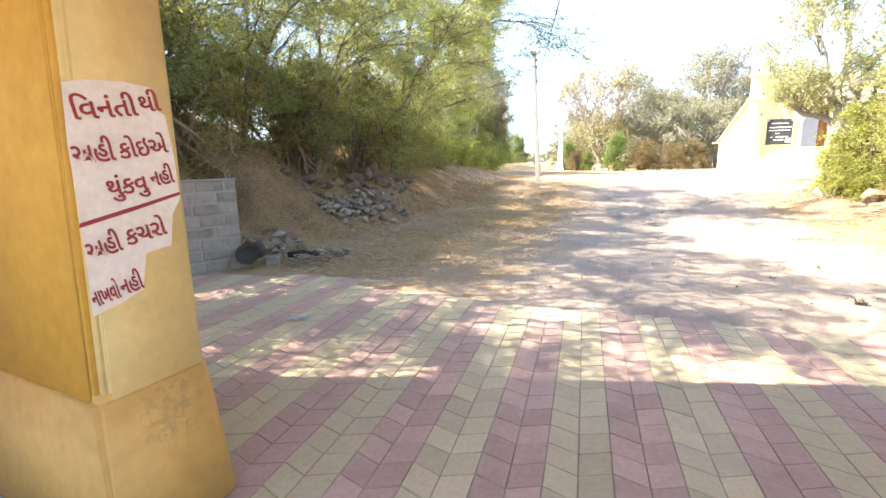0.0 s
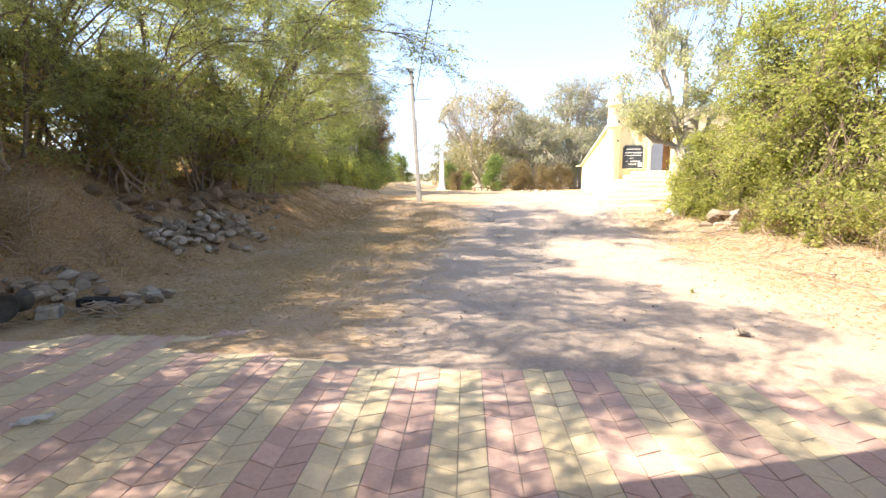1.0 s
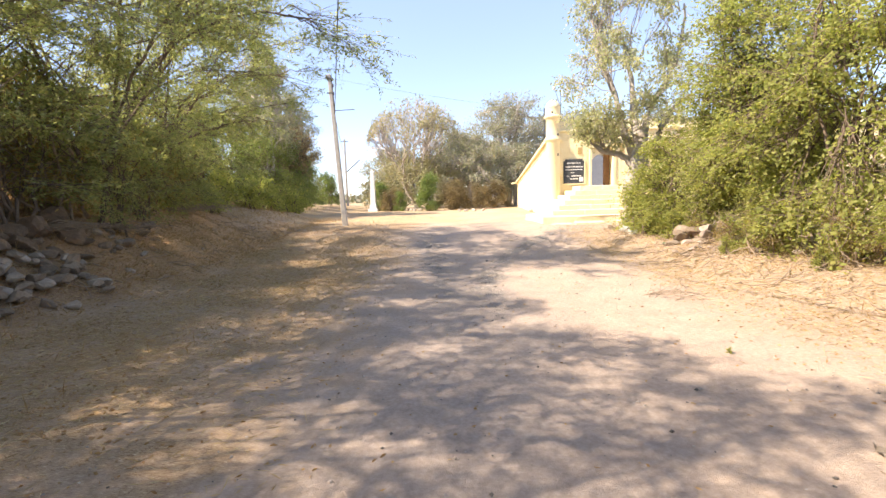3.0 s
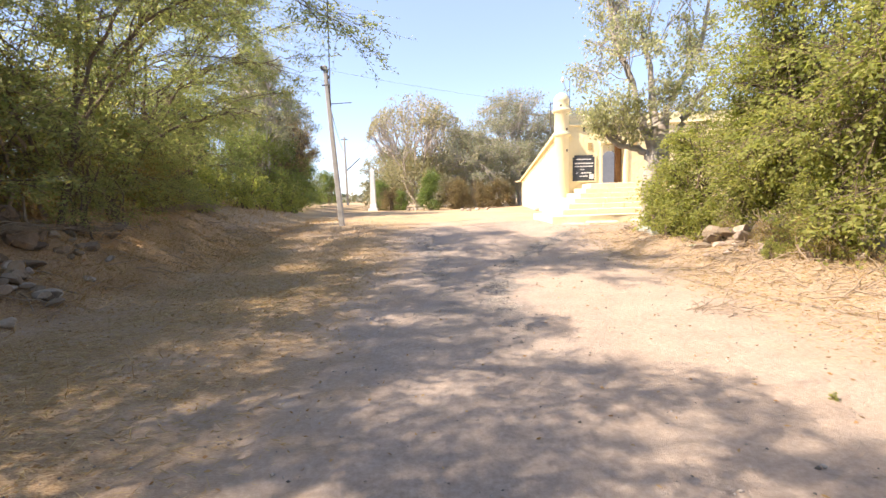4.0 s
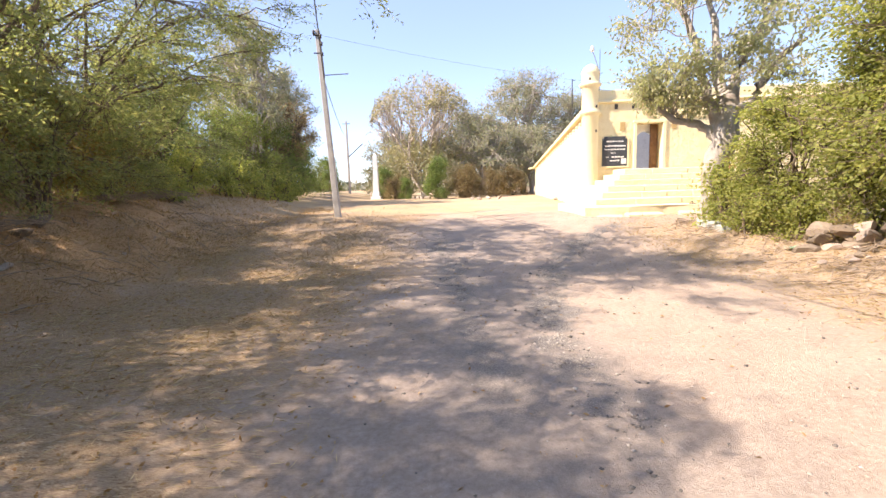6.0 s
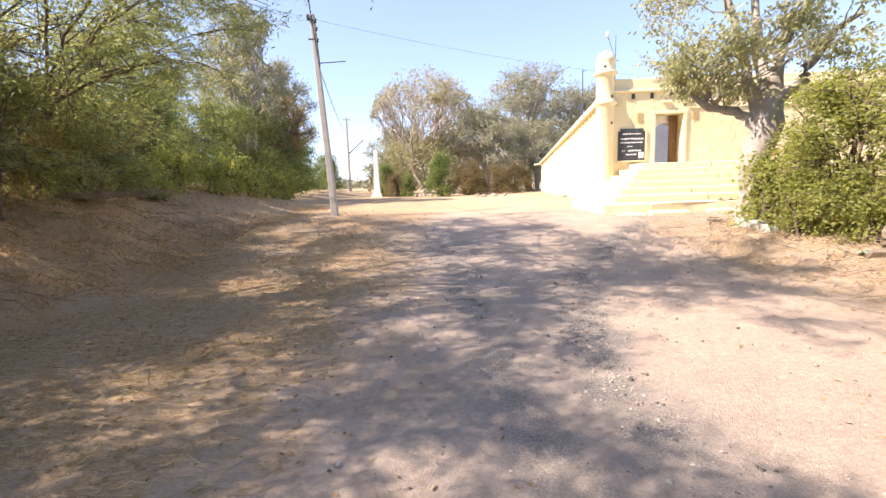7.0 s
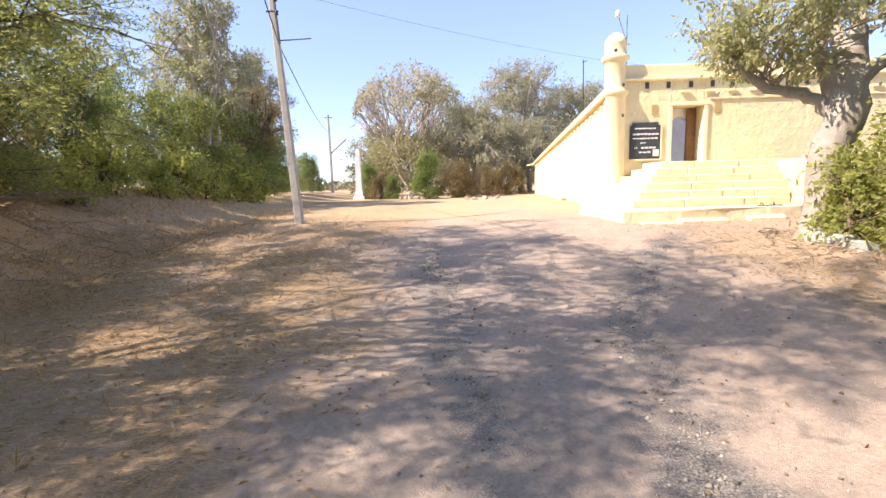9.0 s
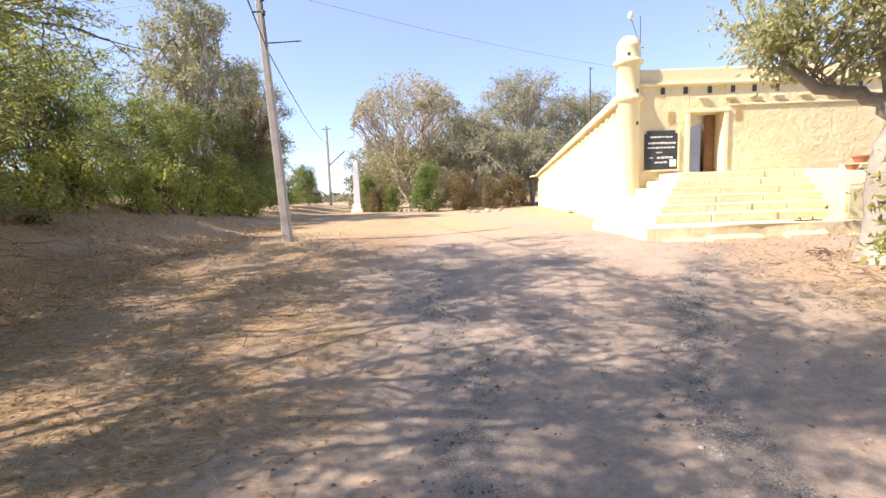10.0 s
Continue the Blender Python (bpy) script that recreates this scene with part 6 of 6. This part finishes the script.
far1 = bare_tree(71)
drop(far1, -2.6, 51.5, 0, 1.2, 1.12)
far2 = spread_tree("dusty_tree", "broad dusty grey-green tree behind the drive's end", 72, 12.4, 6.0, LEAF_DUSTY, BARK_PALE, 23, 14, (0.20, 0.11), 72, 0.12, lump=0.22)
drop(far2, 8.0, 58.0, 0, 1.06)
far3 = spread_tree("dusty_tree", "dusty tree with a dark forked trunk at the drive's end", 73, 7.6, 3.8, LEAF_DUSTY, BARK_PALE, 22, 12, (0.19, 0.11), 40, 0.22, lump=0.24)
drop(far3, 3.0, 49.5, 30)
tall = spread_tree("tall_tree", "tall slender airy tree rising above the hedge", 74, 10.4, 2.5, LEAF_DUSTY, BARK_PALE, 18, 18, (0.16, 0.08), 34, 0.36, 0.13, 0.012, 0.4)
drop(tall, -10.9, 33.0, 0)
drop(copy_thing(tall, Matrix.Identity(4)), -12.6, 36.0, 100, 0.9)
drop(copy_thing(tall, Matrix.Identity(4)), -14.2, 47.5, 210, 1.1)
red = spread_tree("leafless_tree", "half-bare reddish brown tree above the hedge", 75, 7.0, 1.9, leafy("rusty_leaf", [(0.36, 0.26, 0.17), (0.42, 0.31, 0.22), (0.33, 0.27, 0.16)], 0.6), BARK, 18, 16, (0.14, 0.08), 22, 0.4)
drop(red, -11.0, 38.5, 0)
GB = roadside_shrub(63, 3.2, 1.1, "fresh green bush under the bare tree", LEAF_DARK, 12, (0.12, 0.06), 22, 34, "")
drop(GB, -0.9, 41.8, 0)
BB = roadside_shrub(64, 2.4, 1.3, "brownish half-dry bush at the drive's end", leafy("brown_bush_leaf", [(0.24, 0.17, 0.10), (0.30, 0.23, 0.14), (0.22, 0.20, 0.11)], 0.55), 12, (0.12, 0.06), 22, 30, "brown bushes")
drop(BB, 0.8, 42.2, 0)
for x, y, s in ((3.6, 44.0, 0.9), (5.2, 46.5, 1.0), (-4.6, 44.6, 0.8), (1.6, 45.0, 0.9)):
    drop(copy_thing(BB, Matrix.Identity(4)), x, y, ra.uniform(0, 360), s)
for x, y, s in ((-5.6, 46.0, 0.85), (-3.6, 43.6, 0.55)):
    drop(copy_thing(GB, Matrix.Identity(4)), x, y, ra.uniform(0, 360), s)
for x, y, s, k in ((14.0, 58.0, 0.9, far2), (1.8, 58.0, 1.2, far3), (7.6, 50.5, 0.85, far3), (-5.6, 56.0, 0.95, far3)):
    drop(copy_thing(k, Matrix.Identity(4)), x, y, ra.uniform(0, 360), s)


def far_woods():
    """A low hazy belt of woods round the horizon."""
    rng = np.random.default_rng(5)
    n = 26000
    a = rng.uniform(0, 2 * np.pi, n)
    r = rng.uniform(150, 260, n)
    x, y = r * np.cos(a), r * np.sin(a) + 20
    hgt = 5 + 3 * np.sin(a * 9) + 2 * np.sin(a * 23 + 1)
    z = ground_z(x, y) + rng.uniform(0, 1, n) * np.maximum(2.5, hgt)
    v, f = leaf_arrays(np.stack([x, y, z], 1), rng.normal(0, 1, (n, 3)), rng, 2.4, 1.8)
    me = fast_mesh("far_woods", v, f)
    me.materials.append(FAR_HAZE)
    tagged(new("far_woods", me), "low hazy belt of woods along the horizon", "woods", kind="stuff")


far_woods()


# ---- dry grass, fallen leaves and pebbles ----
def on_ground(n, rng, x0, x1, y0, y1, keep):
    x, y = rng.uniform(x0, x1, n), rng.uniform(y0, y1, n)
    k = rng.uniform(0, 1, n) < keep(x, y)
    x, y = x[k], y[k]
    return np.stack([x, y, ground_z(x, y)], 1)


def patchy(x, y, f=1.0):
    return 0.5 + 0.5 * np.sin(x * 1.7 * f + 2.1 * np.sin(y * 0.9 * f)) * np.sin(y * 1.3 * f + 1.7 * np.sin(x * 0.8 * f))


def side_share(x, y):
    left = sstep(0.2, -3.2, x)
    right = sstep(3.6, 5.6, x)
    return np.maximum(left, right)


def clear_of_stones(x, y):
    """Little grass grows through the rubble heap and the clutter by the wall."""
    heap = np.exp(-((x + 6.1) / 0.75) ** 4 - ((y - 10.1) / 2.0) ** 4)
    clutter = np.exp(-((x + 5.1) / 0.7) ** 4 - ((y - 6.2) / 0.9) ** 4)
    return 1 - 0.92 * np.maximum(heap, clutter)


def litter():
    rng = np.random.default_rng(41)
    p = on_ground(60000, rng, -11, 9.5, 5.2, 26, lambda x, y: np.clip(side_share(x, y) * (0.25 + 0.75 * patchy(x, y)) + 0.05, 0, 1) * sstep(28, 20, y))
    way = rng.normal(0, 1, (len(p), 3)) * [1, 1, 0.12]
    v, f = leaf_arrays(p + [0, 0, 0.008], way, rng, 0.045, 0.02)
    p = on_ground(30000, rng, -12.5, -4.6, 5.6, 30, lambda x, y: np.clip(sstep(-4.8, -5.8, x) * (0.3 + 0.7 * patchy(x, y, 1.2)), 0, 1))
    way = rng.normal(0, 1, (len(p), 3)) * [1, 1, 0.25]
    v2, f2 = leaf_arrays(p + [0, 0, 0.015], way, rng, 0.055, 0.02)
    me = fast_mesh("leaf_litter", *joined([(v, f), (v2, f2)]))
    me.materials.append(LEAF_DRY)
    tagged(new("leaf_litter", me), "scattered brown fallen leaves on dry earth", "leaf litter", kind="stuff")
    p = on_ground(240000, rng, -8, 8.0, 5.2, 20, lambda x, y: np.clip((side_share(x, y) - 0.1) * (0.12 + 0.88 * patchy(x, y, 0.8)) * 1.2, 0, 1) * sstep(24, 12, y))
    way = rng.normal(0, 1.0, (len(p), 3)) * [1.3, 0.6, 0.14] + [0, 0, 0.08]
    v, f = leaf_arrays(p + [0, 0, 0.006], way, rng, 0.11, 0.007)
    p = on_ground(55000, rng, -12, 10, 5.4, 30, lambda x, y: np.clip(0.4 * (side_share(x, y) - 0.4) * patchy(x, y, 0.8) ** 1.5 + 1.2 * sstep(-4.8, -6.0, x) * patchy(x, y, 1.4) * clear_of_stones(x, y), 0, 1))
    way = rng.normal(0, 0.7, (len(p), 3)) + [0, 0, 0.7]
    v2, f2 = leaf_arrays(p, way, rng, 0.2, 0.01)
    p = on_ground(42000, rng, -8.6, -4.9, 5.5, 20, lambda x, y: np.clip(sstep(-5.0, -5.7, x) * (0.35 + 0.65 * patchy(x, y, 1.8)) * sstep(22, 10, y) * clear_of_stones(x, y), 0, 1))
    way = rng.normal(0, 0.55, (len(p), 3)) + [0.45, 0, 0.25]
    v3, f3 = leaf_arrays(p + [0, 0, 0.01], way, rng, 0.17, 0.01)
    me = fast_mesh("bank_grass", *joined([(v2, f2), (v3, f3)]))
    me.materials.append(BANK_STRAW)
    tagged(new("bank_grass", me), "brown hanging dry grass on the earth bank", "dry grass", kind="stuff")
    p = on_ground(42000, rng, 3.6, 7.4, 6.0, 18.5, lambda x, y: np.clip(sstep(3.6, 5.6, x) * (0.25 + 0.75 * patchy(x, y, 1.3)), 0, 1))
    way = rng.normal(0, 1.0, (len(p), 3)) * [1, 1, 0.14] + [0, 0, 0.08]
    me = fast_mesh("dry_grass", *joined([(v, f), leaf_arrays(p + [0, 0, 0.005], way * [1, 1, 0.4], rng, 0.085, 0.006)]))
    me.materials.append(STRAW)
    tagged(new("dry_grass", me), "thin straw-coloured dry grass along both sides", "dry grass", kind="stuff")
    # pebbles: fine grit all over, and coarse stones along the two worn strips
    base = np.array([(1, 0, 0), (-1, 0, 0), (0, 1, 0), (0, -1, 0), (0, 0, 0.7), (0, 0, -0.7)], float)
    tri = np.array([(0, 2, 4), (2, 1, 4), (1, 3, 4), (3, 0, 4), (2, 0, 5), (1, 2, 5), (3, 1, 5), (0, 3, 5)])

    def strips(x, y):
        one = np.exp(-((x - 1.12 - 0.045 * np.maximum(y - 11, 0) ** 2 - 0.1 * np.sin(y * 2)) / 0.24) ** 2) * sstep(9.0, 10.5, y)
        two = np.exp(-((x - 0.08 + 0.085 * (y - 15) - 0.08 * np.sin(y * 1.7)) / 0.22) ** 2) * sstep(12.5, 14.0, y)
        return np.maximum(one, 0.85 * two) * sstep(21.0, 18.0, y) * (0.35 + 0.65 * patchy(x, y, 1.7))

    def scatter(n, keep, x0, x1, y0, y1, mean, most, name, label):
        p = on_ground(n, rng, x0, x1, y0, y1, keep)
        k = len(p)
        s = np.minimum(np.exp(rng.normal(mean, 0.45, k)), most)[:, None, None]
        v = p[:, None, :] + base[None] * s * rng.uniform(0.55, 1.3, (k, 6, 1))
        me = fast_mesh(name, v.reshape(-1, 3), (tri[None] + 6 * np.arange(k)[:, None, None]).reshape(-1, 3))
        me.materials.append(PEBBLE)
        tagged(new(name, me), label, name.replace("_", " "), kind="stuff")
    scatter(30000, lambda x, y: 0.1 + 0.15 * patchy(x, y, 2.0), -6, 7, 5.2, 22, -4.75, 0.022, "pebbles", "small grey and beige pebbles strewn over the drive")
    scatter(48000, strips, -1.2, 4.2, 9.0, 21, -4.7, 0.03, "loose_gravel", "loose grey broken stone along the worn wheel tracks")


PEBBLE = leafy("pebble", [(0.12, 0.108, 0.095), (0.18, 0.158, 0.137), (0.26, 0.225, 0.19), (0.34, 0.295, 0.25), (0.44, 0.39, 0.335)], 0.0, 0.9)
litter()
